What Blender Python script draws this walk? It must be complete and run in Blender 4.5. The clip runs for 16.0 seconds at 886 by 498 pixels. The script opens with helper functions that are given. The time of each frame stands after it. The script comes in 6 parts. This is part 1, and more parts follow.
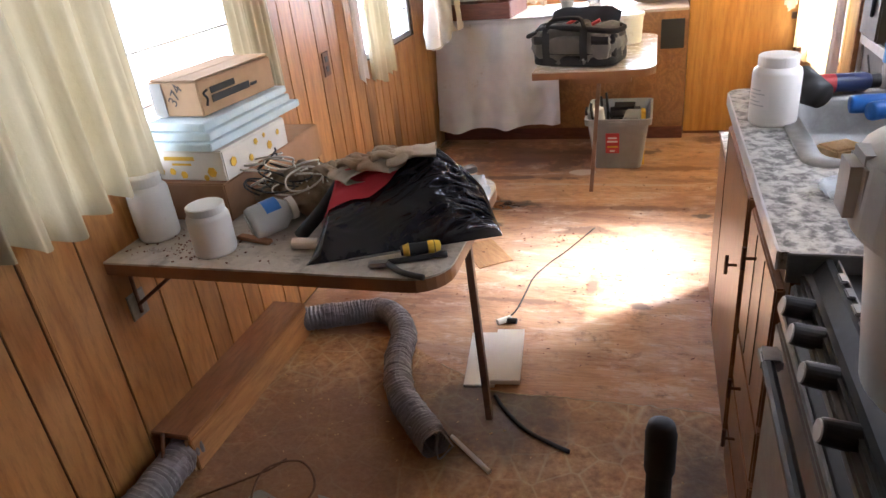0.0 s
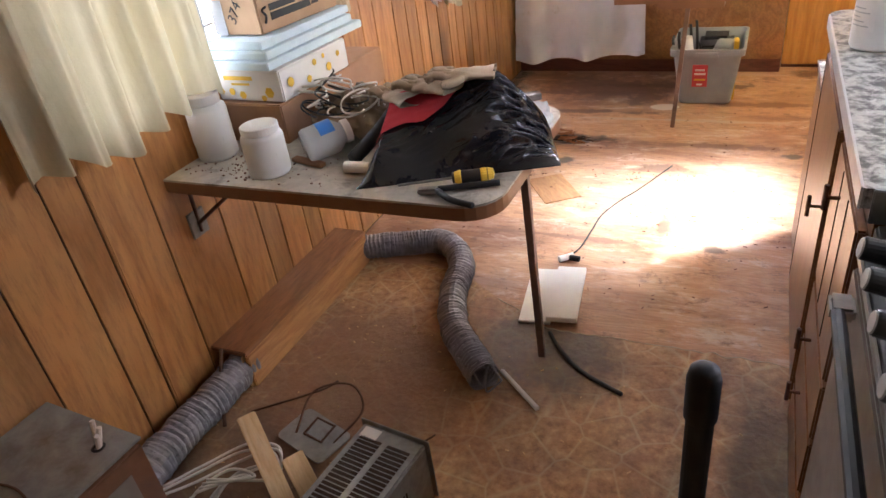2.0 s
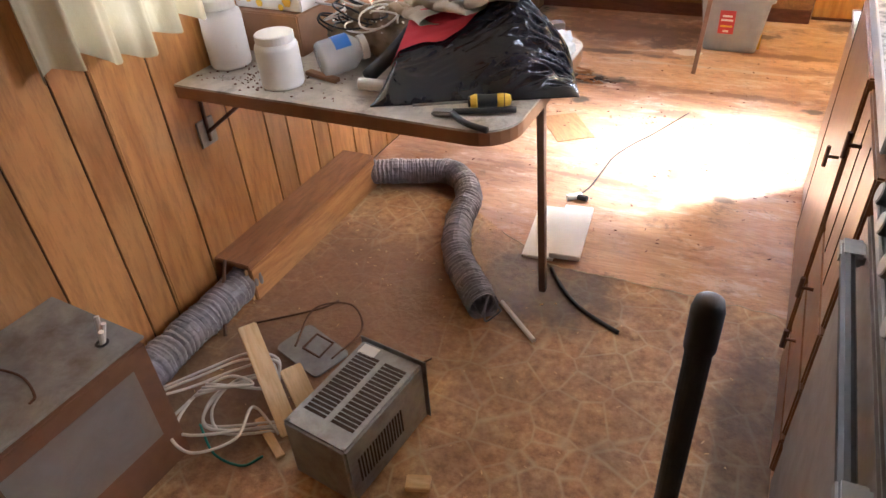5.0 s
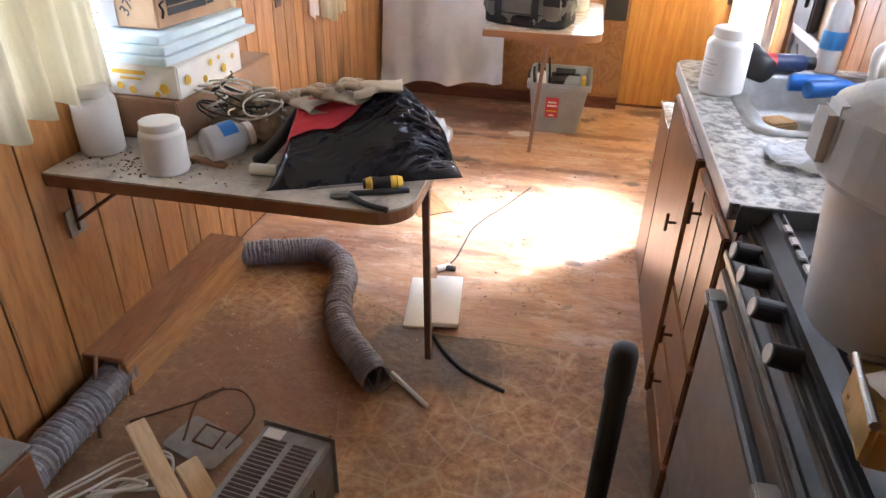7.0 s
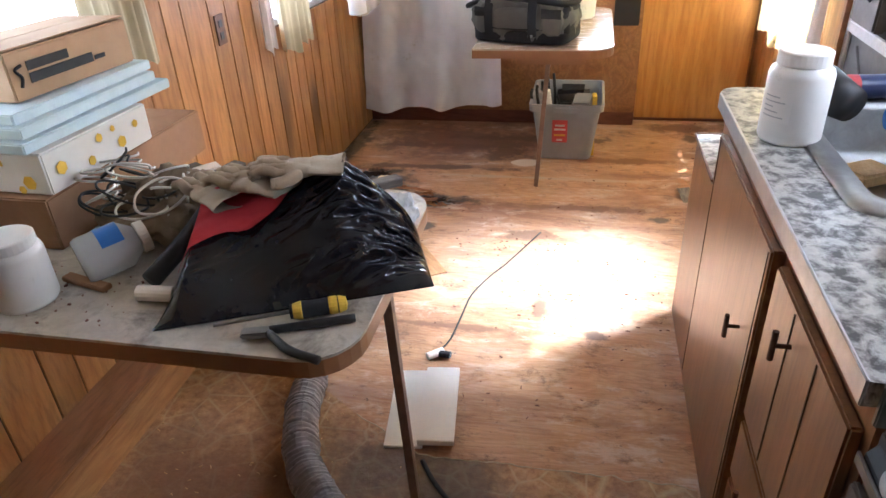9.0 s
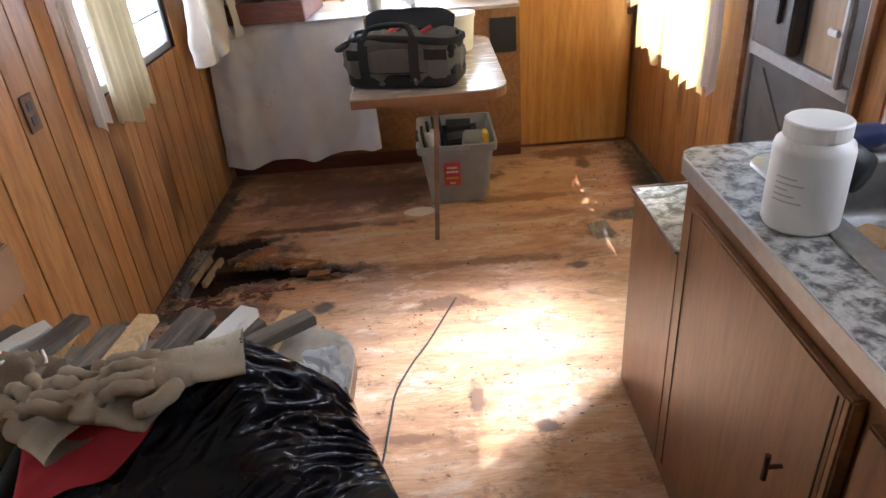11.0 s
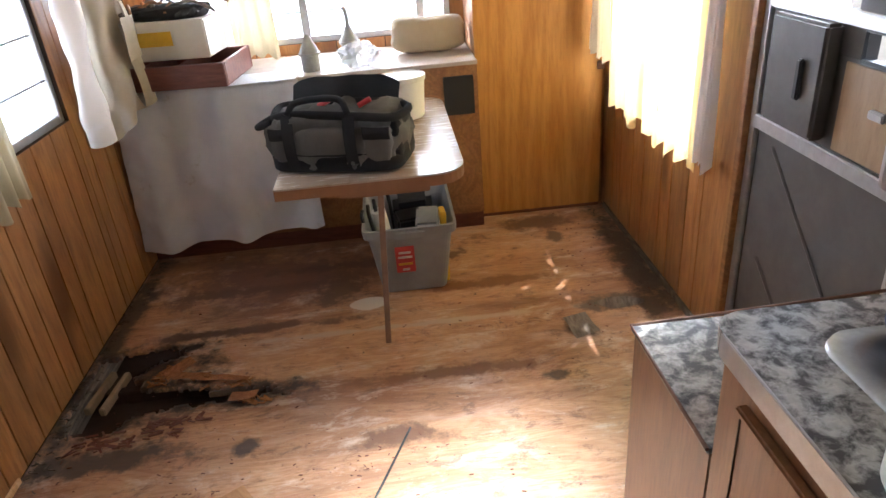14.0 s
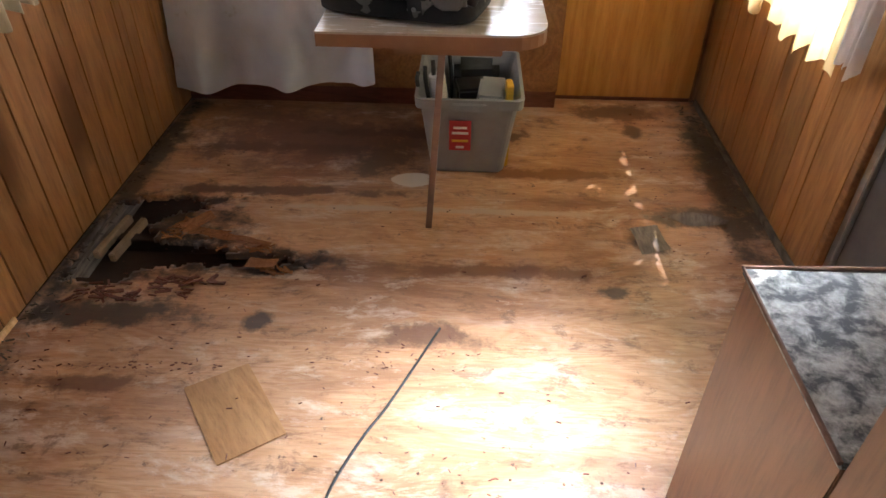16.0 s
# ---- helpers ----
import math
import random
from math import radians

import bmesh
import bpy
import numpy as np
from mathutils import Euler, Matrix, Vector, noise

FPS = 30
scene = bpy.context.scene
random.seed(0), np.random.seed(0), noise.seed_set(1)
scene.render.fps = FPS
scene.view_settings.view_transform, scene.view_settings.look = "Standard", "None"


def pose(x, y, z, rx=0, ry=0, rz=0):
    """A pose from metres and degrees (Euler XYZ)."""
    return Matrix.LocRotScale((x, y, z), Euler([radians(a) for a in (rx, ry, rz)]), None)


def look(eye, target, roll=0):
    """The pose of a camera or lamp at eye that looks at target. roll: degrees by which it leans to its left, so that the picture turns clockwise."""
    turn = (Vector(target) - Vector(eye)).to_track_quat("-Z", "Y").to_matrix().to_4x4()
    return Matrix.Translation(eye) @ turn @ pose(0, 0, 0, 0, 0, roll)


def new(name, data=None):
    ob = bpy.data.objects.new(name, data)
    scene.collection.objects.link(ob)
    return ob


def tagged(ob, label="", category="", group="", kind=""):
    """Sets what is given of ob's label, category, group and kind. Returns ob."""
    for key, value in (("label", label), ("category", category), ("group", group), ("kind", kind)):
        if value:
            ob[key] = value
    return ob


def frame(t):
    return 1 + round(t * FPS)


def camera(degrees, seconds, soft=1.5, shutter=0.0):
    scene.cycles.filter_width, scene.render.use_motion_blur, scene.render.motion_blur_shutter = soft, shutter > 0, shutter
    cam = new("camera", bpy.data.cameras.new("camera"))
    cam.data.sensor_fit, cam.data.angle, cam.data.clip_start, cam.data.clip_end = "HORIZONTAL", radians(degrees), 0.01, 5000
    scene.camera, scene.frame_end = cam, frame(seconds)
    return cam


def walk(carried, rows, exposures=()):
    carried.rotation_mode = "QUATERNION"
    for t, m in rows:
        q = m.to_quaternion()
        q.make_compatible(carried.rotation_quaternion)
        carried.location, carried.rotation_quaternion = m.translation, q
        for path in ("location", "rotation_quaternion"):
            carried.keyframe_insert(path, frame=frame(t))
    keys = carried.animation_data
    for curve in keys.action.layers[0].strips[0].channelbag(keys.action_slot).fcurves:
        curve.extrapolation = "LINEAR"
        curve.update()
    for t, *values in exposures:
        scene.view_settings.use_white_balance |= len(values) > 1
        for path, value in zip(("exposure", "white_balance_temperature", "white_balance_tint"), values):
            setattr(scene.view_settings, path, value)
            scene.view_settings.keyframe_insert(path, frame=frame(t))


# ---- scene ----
cam = camera(66.9, 16.0)
PATH = [
    (0, (1.478, -0.066, 1.507), (0.892, 1.625, 0.616), -6.5),
    (0.5, (1.489, -0.052, 1.501), (0.866, 1.612, 0.584), -7.4),
    (1, (1.517, -0.022, 1.479), (0.837, 1.599, 0.524), -6.4),
    (1.5, (1.527, -0.004, 1.462), (0.792, 1.571, 0.473), -7.3),
    (2, (1.523, -0.003, 1.45), (0.733, 1.52, 0.423), -8.1),
    (2.5, (1.523, -0.004, 1.42), (0.722, 1.477, 0.341), -6.4),
    (3, (1.515, -0.001, 1.415), (0.761, 1.457, 0.272), -5.0),
    (3.5, (1.516, -0.007, 1.412), (0.744, 1.422, 0.244), -4.9),
    (3.7, (1.517, -0.01, 1.402), (0.727, 1.396, 0.22), -4.7),
    (5.8, (1.505, -0.058, 1.445), (0.812, 1.421, 0.291), -3.6),
    (6, (1.49, -0.079, 1.454), (0.868, 1.451, 0.326), -2.3),
    (6.5, (1.45, -0.126, 1.472), (0.973, 1.51, 0.424), -1.9),
    (7, (1.379, -0.154, 1.473), (1.048, 1.545, 0.471), 1.5),
    (7.5, (1.354, -0.113, 1.479), (1.065, 1.615, 0.514), 0.0),
    (8, (1.359, 0.085, 1.445), (1.047, 1.791, 0.45), -1.5),
    (8.5, (1.373, 0.322, 1.445), (1.002, 2.017, 0.45), -2.1),
    (8.7, (1.383, 0.385, 1.431), (0.975, 2.072, 0.439), -3.0),
    (10.8, (1.16, 0.757, 1.487), (1.151, 2.499, 0.504), -3.9),
    (11, (1.195, 0.881, 1.471), (1.18, 2.622, 0.487), -4.7),
    (11.5, (1.249, 1.078, 1.464), (1.22, 2.827, 0.495), -5.1),
    (12, (1.26, 1.174, 1.47), (1.293, 2.916, 0.488), -7.1),
    (12.5, (1.237, 1.248, 1.464), (1.435, 2.985, 0.491), -5.4),
    (13, (1.239, 1.304, 1.482), (1.488, 3.038, 0.517), -4.3),
    (13.5, (1.255, 1.373, 1.482), (1.41, 3.131, 0.541), -4.0),
    (14, (1.281, 1.423, 1.477), (1.37, 3.202, 0.567), -4.9),
    (14.5, (1.331, 1.495, 1.413), (1.368, 3.188, 0.348), -1.6),
    (15, (1.369, 1.59, 1.365), (1.298, 3.225, 0.216), -2.9),
    (15.5, (1.33, 1.672, 1.353), (1.264, 3.263, 0.143), -2.6),
    (16, (1.269, 1.713, 1.337), (1.21, 3.299, 0.12), 0.6),
]
walk(cam, [(t, look(eye, target, roll)) for t, eye, target, roll in PATH],
     [(0, 1.15, 5900, 17), (2, 1.5, 5900, 17), (3.5, 2.0, 5900, 17), (6, 2.1, 5800, 16), (7.5, 1.5, 5600, 14), (8.7, 1.4, 5500, 13), (10.8, 0.62, 5700, 13), (12, 0.42, 5800, 13), (14, 0.45, 5800, 13), (16, 0.36, 5900, 13)])

# world, sun, light
SUN_EL, SUN_TO = 54.0, Vector((-0.845, -0.534))
world = bpy.data.worlds.new("sky")
scene.world = world
world.use_nodes = True
sky = world.node_tree.nodes.new("ShaderNodeTexSky")
sky.sky_type, sky.sun_disc = "NISHITA", False
sky.sun_elevation, sky.sun_rotation = radians(SUN_EL), math.atan2(-SUN_TO.x, -SUN_TO.y)
world.node_tree.links.new(sky.outputs[0], world.node_tree.nodes["Background"].inputs[0])
world.node_tree.nodes["Background"].inputs[1].default_value = 0.15
sun = new("sun", bpy.data.lights.new("sun", "SUN"))
sun.data.energy, sun.data.angle, sun.data.color = 5.0, radians(0.6), (1.0, 0.95, 0.87)
sun.matrix_world = look((-SUN_TO.x * 5, -SUN_TO.y * 5, 5 * math.tan(radians(SUN_EL))), (0, 0, 0))
SKYLIGHT = 1.0


def window_light(name, at, to, w, h, watts, tint=(0.93, 0.96, 1.0)):
    lamp = bpy.data.lights.new(name, "AREA")
    lamp.shape, lamp.size, lamp.size_y, lamp.energy, lamp.color = "RECTANGLE", w, h, watts * SKYLIGHT, tint
    new(name, lamp).matrix_world = look(at, to)


window_light("sky_light_left", (-0.5, 1.65, 1.5), (1, 1.65, 0.6), 1.2, 0.9, 3.5)
window_light("sky_light_far_left", (-0.3, 3.6, 1.3), (1, 3.6, 0.5), 0.9, 0.8, 5)
window_light("sky_light_back", (0.85, 5.35, 1.35), (0.9, 3.6, 0.3), 1.4, 0.8, 50)
window_light("sky_light_right", (2.65, 4.0, 1.3), (1, 4, 0.5), 0.9, 0.8, 32)
# added fill for the near end, through the unseen window over the sink
window_light("sky_light_kitchen", (2.5, 1.6, 1.5), (1.2, 1.3, 0.0), 0.8, 0.4, 5)
# added narrow bluish lamp: throws the soft white sun patch on the floor
window_light("sky_light_door", (2.45, 3.04, 1.75), (1.38, 2.64, 0.0), 0.42, 0.45, 11.5, (0.78, 0.9, 1.0))
bpy.data.lights["sky_light_door"].spread = radians(34)


# materials
def nodes_of(m):
    m.use_nodes = True
    t = m.node_tree
    return t, t.nodes["Principled BSDF"]


def node(t, kind, **kw):
    n = t.nodes.new("ShaderNode" + kind)
    for k, v in kw.items():
        n.inputs[k.replace("_", " ")].default_value = v
    return n


def coords(t, stretch):
    c = t.nodes.new("ShaderNodeTexCoord")
    m = node(t, "Mapping", Scale=stretch)
    t.links.new(c.outputs["Object"], m.inputs[0])
    return m.outputs[0]


def noise_of(t, vec, scale, detail=4.0, rough=0.6, distort=0.0):
    n = node(t, "TexNoise", Scale=scale, Detail=detail, Roughness=rough, Distortion=distort)
    t.links.new(vec, n.inputs["Vector"])
    return n.outputs["Fac"]


def ramp(t, fac, *stops):
    r = t.nodes.new("ShaderNodeValToRGB")
    while len(r.color_ramp.elements) < len(stops):
        r.color_ramp.elements.new(0.5)
    for e, (p, c) in zip(r.color_ramp.elements, stops):
        e.position = p
        e.color = (*c, 1) if len(c) == 3 else c
    t.links.new(fac, r.inputs[0])
    return r.outputs[0]


def mixed(t, fac, a, b, mode="MIX"):
    m = t.nodes.new("ShaderNodeMix")
    m.data_type, m.blend_type = "RGBA", mode
    for sock, v in ((m.inputs[0], fac), (m.inputs[6], a), (m.inputs[7], b)):
        if hasattr(v, "is_output"):
            t.links.new(v, sock)
        elif isinstance(v, (int, float)):
            sock.default_value = v
        else:
            sock.default_value = (*v, 1)
    return m.outputs[2]


def maths(t, op, a, b=0.0):
    m = t.nodes.new("ShaderNodeMath")
    m.operation = op
    for sock, v in zip(m.inputs, (a, b)):
        if hasattr(v, "is_output"):
            t.links.new(v, sock)
        else:
            sock.default_value = v
    return m.outputs[0]


def bump(t, p, height, strength, distance=0.002):
    b = node(t, "Bump", Strength=strength, Distance=distance)
    t.links.new(height, b.inputs["Height"])
    t.links.new(b.outputs[0], p.inputs["Normal"])


W1, B0 = (1, 1, 1), (0, 0, 0)


def mat(name, a, b, rough=0.6, scale=6.0, stretch=(1, 1, 1), metal=0.0, rel=0.15, dirt=None, dirt_at=(0.55, 0.7), dirt_scale=3.0, spread=0.0, coat=0.0):
    """Two tones of grain, a second scale of dirt, relief, and tone that varies by object."""
    m = bpy.data.materials.new(name)
    t, p = nodes_of(m)
    vec = coords(t, stretch)
    fine = noise_of(t, vec, scale, 6, 0.65, 0.4)
    col = ramp(t, fine, (0.3, a), (0.7, b))
    if dirt:
        big = noise_of(t, coords(t, (1, 1, 1)), dirt_scale, 8, 0.65, 0.3)
        col = mixed(t, ramp(t, big, (dirt_at[0], B0), (dirt_at[1], W1)), col, dirt)
    if spread:
        info = t.nodes.new("ShaderNodeObjectInfo")
        s = maths(t, "ADD", maths(t, "MULTIPLY", info.outputs["Random"], spread), 1 - spread / 2)
        hsv = t.nodes.new("ShaderNodeHueSaturation")
        t.links.new(s, hsv.inputs["Value"])
        t.links.new(col, hsv.inputs["Color"])
        col = hsv.outputs[0]
    t.links.new(col, p.inputs["Base Color"])
    p.inputs["Metallic"].default_value = metal
    p.inputs["Coat Weight"].default_value = coat
    r = maths(t, "ADD", maths(t, "MULTIPLY", noise_of(t, vec, scale * 2.3), 0.25), rough - 0.12)
    t.links.new(r, p.inputs["Roughness"])
    bump(t, p, noise_of(t, vec, scale * 4, 5), rel)
    return m


def cloth_mat(name, a, b, through_it=0.5, stain=None, scale=60):
    m = bpy.data.materials.new(name)
    t, p = nodes_of(m)
    vec = coords(t, (1, 1, 1))
    col = ramp(t, noise_of(t, vec, 3.0, 6), (0.35, a), (0.7, b))
    if stain:
        col = mixed(t, ramp(t, noise_of(t, vec, 9.0, 8, 0.7), (0.6, B0), (0.75, W1)), col, stain)
    t.links.new(col, p.inputs["Base Color"])
    p.inputs["Roughness"].default_value = 0.9
    bump(t, p, maths(t, "ADD", noise_of(t, vec, scale * 4, 3), maths(t, "MULTIPLY", noise_of(t, vec, 22, 5, 0.6), 5.0)), 0.3)
    if through_it:
        tr = t.nodes.new("ShaderNodeBsdfTranslucent")
        t.links.new(col, tr.inputs[0])
        mx = t.nodes.new("ShaderNodeMixShader")
        mx.inputs[0].default_value = through_it
        t.links.new(p.outputs[0], mx.inputs[1])
        t.links.new(tr.outputs[0], mx.inputs[2])
        t.links.new(mx.outputs[0], t.nodes["Material Output"].inputs[0])
    return m


def grain_mat(name, dark, mid, light, stretch, rough=0.45, spread=0.25, scale=3.0, knots=True, coat=0.0):
    """Wood: long figured grain, fine pores and some knots."""
    m = bpy.data.materials.new(name)
    t, p = nodes_of(m)
    info = t.nodes.new("ShaderNodeObjectInfo")
    vec = coords(t, stretch)
    add = t.nodes.new("ShaderNodeVectorMath")
    add.operation = "ADD"
    sc = t.nodes.new("ShaderNodeVectorMath")
    sc.operation = "SCALE"
    sc.inputs[0].default_value = (7, 5, 3)
    t.links.new(info.outputs["Random"], sc.inputs["Scale"])
    t.links.new(vec, add.inputs[0])
    t.links.new(sc.outputs[0], add.inputs[1])
    v = add.outputs[0]
    fig = noise_of(t, v, scale, 3, 0.5, 1.2)
    rings = maths(t, "PINGPONG", maths(t, "ADD", fig, 0.0), 0.09)
    rings = maths(t, "MULTIPLY", rings, 11.0)
    pores = noise_of(t, v, scale * 14, 5, 0.7)
    col = mixed(t, rings, mid, light)
    col = mixed(t, ramp(t, pores, (0.45, B0), (0.75, (0.55, 0.55, 0.55))), col, dark)
    if knots:
        k = noise_of(t, v, scale * 1.1, 1, 0.4, 0.6)
        col = mixed(t, ramp(t, k, (0.68, B0), (0.78, (0.85, 0.85, 0.85))), col, dark)
    hsv = t.nodes.new("ShaderNodeHueSaturation")
    t.links.new(maths(t, "ADD", maths(t, "MULTIPLY", info.outputs["Random"], spread), 1 - spread / 2), hsv.inputs["Value"])
    t.links.new(col, hsv.inputs["Color"])
    t.links.new(hsv.outputs[0], p.inputs["Base Color"])
    p.inputs["Roughness"].default_value = rough
    p.inputs["Coat Weight"].default_value = coat
    bump(t, p, pores, 0.12)
    return m


def flat(name, c, rough=0.5, metal=0.0, **kw):
    k = tuple(min(1, v * 0.8) for v in c)
    return mat(name, k, c, rough, 14, metal=metal, rel=0.05, **kw)


PANEL = grain_mat("wall_panel_wood", (0.12, 0.045, 0.014), (0.38, 0.163, 0.048), (0.49, 0.238, 0.081), (1.0, 1.0, 0.16), 0.4, 0.35, 4.0)
GROOVE = flat("groove_and_hole_dark", (0.05, 0.025, 0.012), 0.8)
VENEER = grain_mat("cabinet_veneer", (0.08, 0.033, 0.013), (0.2, 0.083, 0.031), (0.245, 0.108, 0.042), (1, 1, 0.12), 0.34, 0.1, 6.0, knots=False)
ORANGE = grain_mat("closet_veneer", (0.3, 0.11, 0.02), (0.5, 0.22, 0.045), (0.6, 0.29, 0.07), (1, 1, 0.12), 0.36, 0.05, 4.0, knots=False)
BROWN = grain_mat("brown_board", (0.1, 0.045, 0.018), (0.25, 0.11, 0.04), (0.34, 0.16, 0.06), (1, 0.15, 1), 0.5, 0.1, 6.0, knots=False)
EDGE = flat("table_edge_band", (0.3, 0.14, 0.06), 0.4)
DARKWOOD = grain_mat("dark_red_wood", (0.05, 0.015, 0.01), (0.15, 0.045, 0.028), (0.2, 0.07, 0.04), (0.15, 1, 1), 0.4, 0.1, 8.0, knots=False)
RAW = grain_mat("raw_pine", (0.4, 0.22, 0.08), (0.66, 0.43, 0.2), (0.75, 0.54, 0.29), (1, 1, 0.2), 0.7, 0.35, 9.0, knots=False)
GREYWOOD = grain_mat("weathered_wood", (0.05, 0.04, 0.035), (0.14, 0.11, 0.09), (0.25, 0.21, 0.17), (1, 0.2, 1), 0.85, 0.6, 9.0, knots=False)
LAMINATE = mat("marbled_laminate", (0.32, 0.31, 0.28), (0.54, 0.525, 0.48), 0.35, 60, rel=0.04, dirt=(0.06, 0.056, 0.05), dirt_at=(0.44, 0.6), dirt_scale=36)
LEG = mat("brown_leg", (0.2, 0.12, 0.085), (0.28, 0.17, 0.12), 0.5, 20, metal=0.2)
PATCH = grain_mat("loose_ply", (0.16, 0.065, 0.022), (0.34, 0.165, 0.06), (0.42, 0.22, 0.085), (0.2, 1, 1), 0.6, 0.1, 9.0, knots=False)
LEDGE = mat("dusty_ledge", (0.42, 0.34, 0.28), (0.52, 0.44, 0.37), 0.45, 9, rel=0.05, dirt=(0.25, 0.19, 0.15), dirt_at=(0.55, 0.75))
DINETTE = mat("dinette_laminate", (0.44, 0.35, 0.27), (0.52, 0.43, 0.34), 0.25, 8, (0.4, 3, 1), rel=0.03, dirt=(0.25, 0.18, 0.13), dirt_at=(0.58, 0.75), dirt_scale=7)
FURN = mat("furnace_enamel", (0.17, 0.075, 0.035), (0.25, 0.115, 0.058), 0.5, 9, rel=0.1, dirt=(0.12, 0.07, 0.05), dirt_at=(0.5, 0.75))
PLATE = mat("brown_grey_plate", (0.22, 0.185, 0.16), (0.28, 0.24, 0.21), 0.5, 9, rel=0.08)
MOULDY = mat("mouldy_laminate", (0.16, 0.15, 0.135), (0.5, 0.47, 0.42), 0.42, 70, rel=0.06, dirt=(0.03, 0.029, 0.027), dirt_at=(0.44, 0.6), dirt_scale=28)
DUCTSIDE = grain_mat("duct_side_board", (0.16, 0.065, 0.022), (0.4, 0.18, 0.06), (0.5, 0.25, 0.09), (1, 0.15, 1), 0.45, 0.1, 6.0)
DUCTWOOD = grain_mat("duct_board", (0.11, 0.045, 0.02), (0.27, 0.118, 0.048), (0.35, 0.16, 0.068), (1, 0.15, 1), 0.5, 0.1, 6.0, knots=False)
TAN = grain_mat("tan_board", (0.2, 0.12, 0.06), (0.32, 0.21, 0.11), (0.38, 0.26, 0.15), (1, 1, 0.2), 0.5, 0.1, 5.0, knots=False)
TABLETOP = mat("table_laminate", (0.4, 0.36, 0.29), (0.56, 0.51, 0.43), 0.38, 26, rel=0.05, dirt=(0.09, 0.07, 0.055), dirt_at=(0.52, 0.7), dirt_scale=9)
CEIL = mat("ceiling_paint", (0.62, 0.58, 0.5), (0.68, 0.64, 0.56), 0.8, 5)
ALU = mat("aluminium", (0.5, 0.5, 0.5), (0.62, 0.62, 0.62), 0.4, 30, metal=0.9, rel=0.05)
STEEL = mat("stainless", (0.26, 0.26, 0.25), (0.38, 0.38, 0.37), 0.42, 20, metal=1.0, rel=0.01)
GALV = mat("galvanised", (0.28, 0.28, 0.27), (0.42, 0.42, 0.4), 0.5, 18, metal=0.6, rel=0.1, dirt=(0.2, 0.17, 0.13), dirt_at=(0.5, 0.75), dirt_scale=8)
RUST = mat("rusty_steel", (0.1, 0.05, 0.03), (0.2, 0.11, 0.07), 0.65, 30, metal=0.4, rel=0.2)
BLACK = flat("black_plastic", (0.02, 0.02, 0.021), 0.45)
BAGBLACK = mat("black_film", (0.008, 0.008, 0.01), (0.016, 0.016, 0.02), 0.17, 12, rel=0.02)
RUBBER = flat("black_rubber", (0.025, 0.025, 0.025), 0.6)
DOORGREY = mat("door_grey", (0.07, 0.063, 0.058), (0.1, 0.09, 0.082), 0.5, 10, rel=0.1)
OVEN = mat("oven_enamel", (0.13, 0.108, 0.09), (0.18, 0.152, 0.13), 0.35, 8, rel=0.05, dirt=(0.12, 0.09, 0.07), dirt_at=(0.55, 0.8))
WHITEPL = mat("white_plastic", (0.72, 0.7, 0.65), (0.8, 0.78, 0.73), 0.4, 8, rel=0.04, dirt=(0.45, 0.4, 0.33), dirt_at=(0.6, 0.8), dirt_scale=14)
GREYPL = mat("grey_plastic", (0.26, 0.27, 0.27), (0.32, 0.33, 0.33), 0.5, 10, rel=0.05)
PALEGREY = mat("pale_grey_plastic", (0.4, 0.4, 0.38), (0.5, 0.5, 0.48), 0.45, 10, rel=0.05, dirt=(0.35, 0.33, 0.3), dirt_at=(0.55, 0.8))
CARD = mat("cardboard", (0.42, 0.27, 0.15), (0.5, 0.33, 0.19), 0.85, 9, (1, 1, 1), rel=0.1)
CARDDARK = mat("old_cardboard", (0.3, 0.16, 0.08), (0.38, 0.21, 0.11), 0.85, 9, rel=0.1)
CARDPALE = mat("torn_backing", (0.42, 0.32, 0.2), (0.56, 0.46, 0.32), 0.85, 30, rel=0.1)
WHITECARD = mat("white_card", (0.76, 0.73, 0.68), (0.82, 0.8, 0.75), 0.7, 9, rel=0.05)
FOAM = mat("pale_blue_foam", (0.62, 0.75, 0.8), (0.7, 0.82, 0.86), 0.8, 30, rel=0.2)
YELLOW = flat("yellow_print", (0.8, 0.5, 0.04), 0.6)
INK = flat("black_ink", (0.03, 0.03, 0.03), 0.7)
RED = cloth_mat("red_cloth", (0.4, 0.02, 0.03), (0.55, 0.04, 0.05), 0)
GLOVE = cloth_mat("worn_leather", (0.24, 0.16, 0.09), (0.5, 0.43, 0.32), 0, (0.09, 0.055, 0.03))
SHEETW = cloth_mat("white_sheet", (0.64, 0.64, 0.66), (0.78, 0.78, 0.8), 0.1, (0.5, 0.46, 0.4))
CURTAIN = cloth_mat("cream_curtain", (0.52, 0.45, 0.29), (0.62, 0.55, 0.38), 0.12)
CURTAINY = cloth_mat("yellow_curtain", (0.86, 0.65, 0.25), (0.92, 0.77, 0.43), 0.62)
CURTAINW = cloth_mat("white_curtain", (0.78, 0.74, 0.7), (0.85, 0.8, 0.78), 0.4)
BAGGREY = cloth_mat("grey_canvas", (0.085, 0.082, 0.076), (0.17, 0.16, 0.145), 0, (0.03, 0.03, 0.03))
BAGDARK = cloth_mat("black_canvas", (0.012, 0.012, 0.014), (0.03, 0.03, 0.032), 0)
BEIGE = cloth_mat("beige_cushion", (0.36, 0.29, 0.2), (0.46, 0.38, 0.28), 0)
HOSE = mat("grey_duct", (0.145, 0.14, 0.158), (0.26, 0.252, 0.28), 0.3, 20, rel=0.4, dirt=(0.12, 0.1, 0.09), dirt_at=(0.5, 0.8), dirt_scale=6)
CABLEW = flat("white_cable", (0.7, 0.67, 0.6), 0.6)
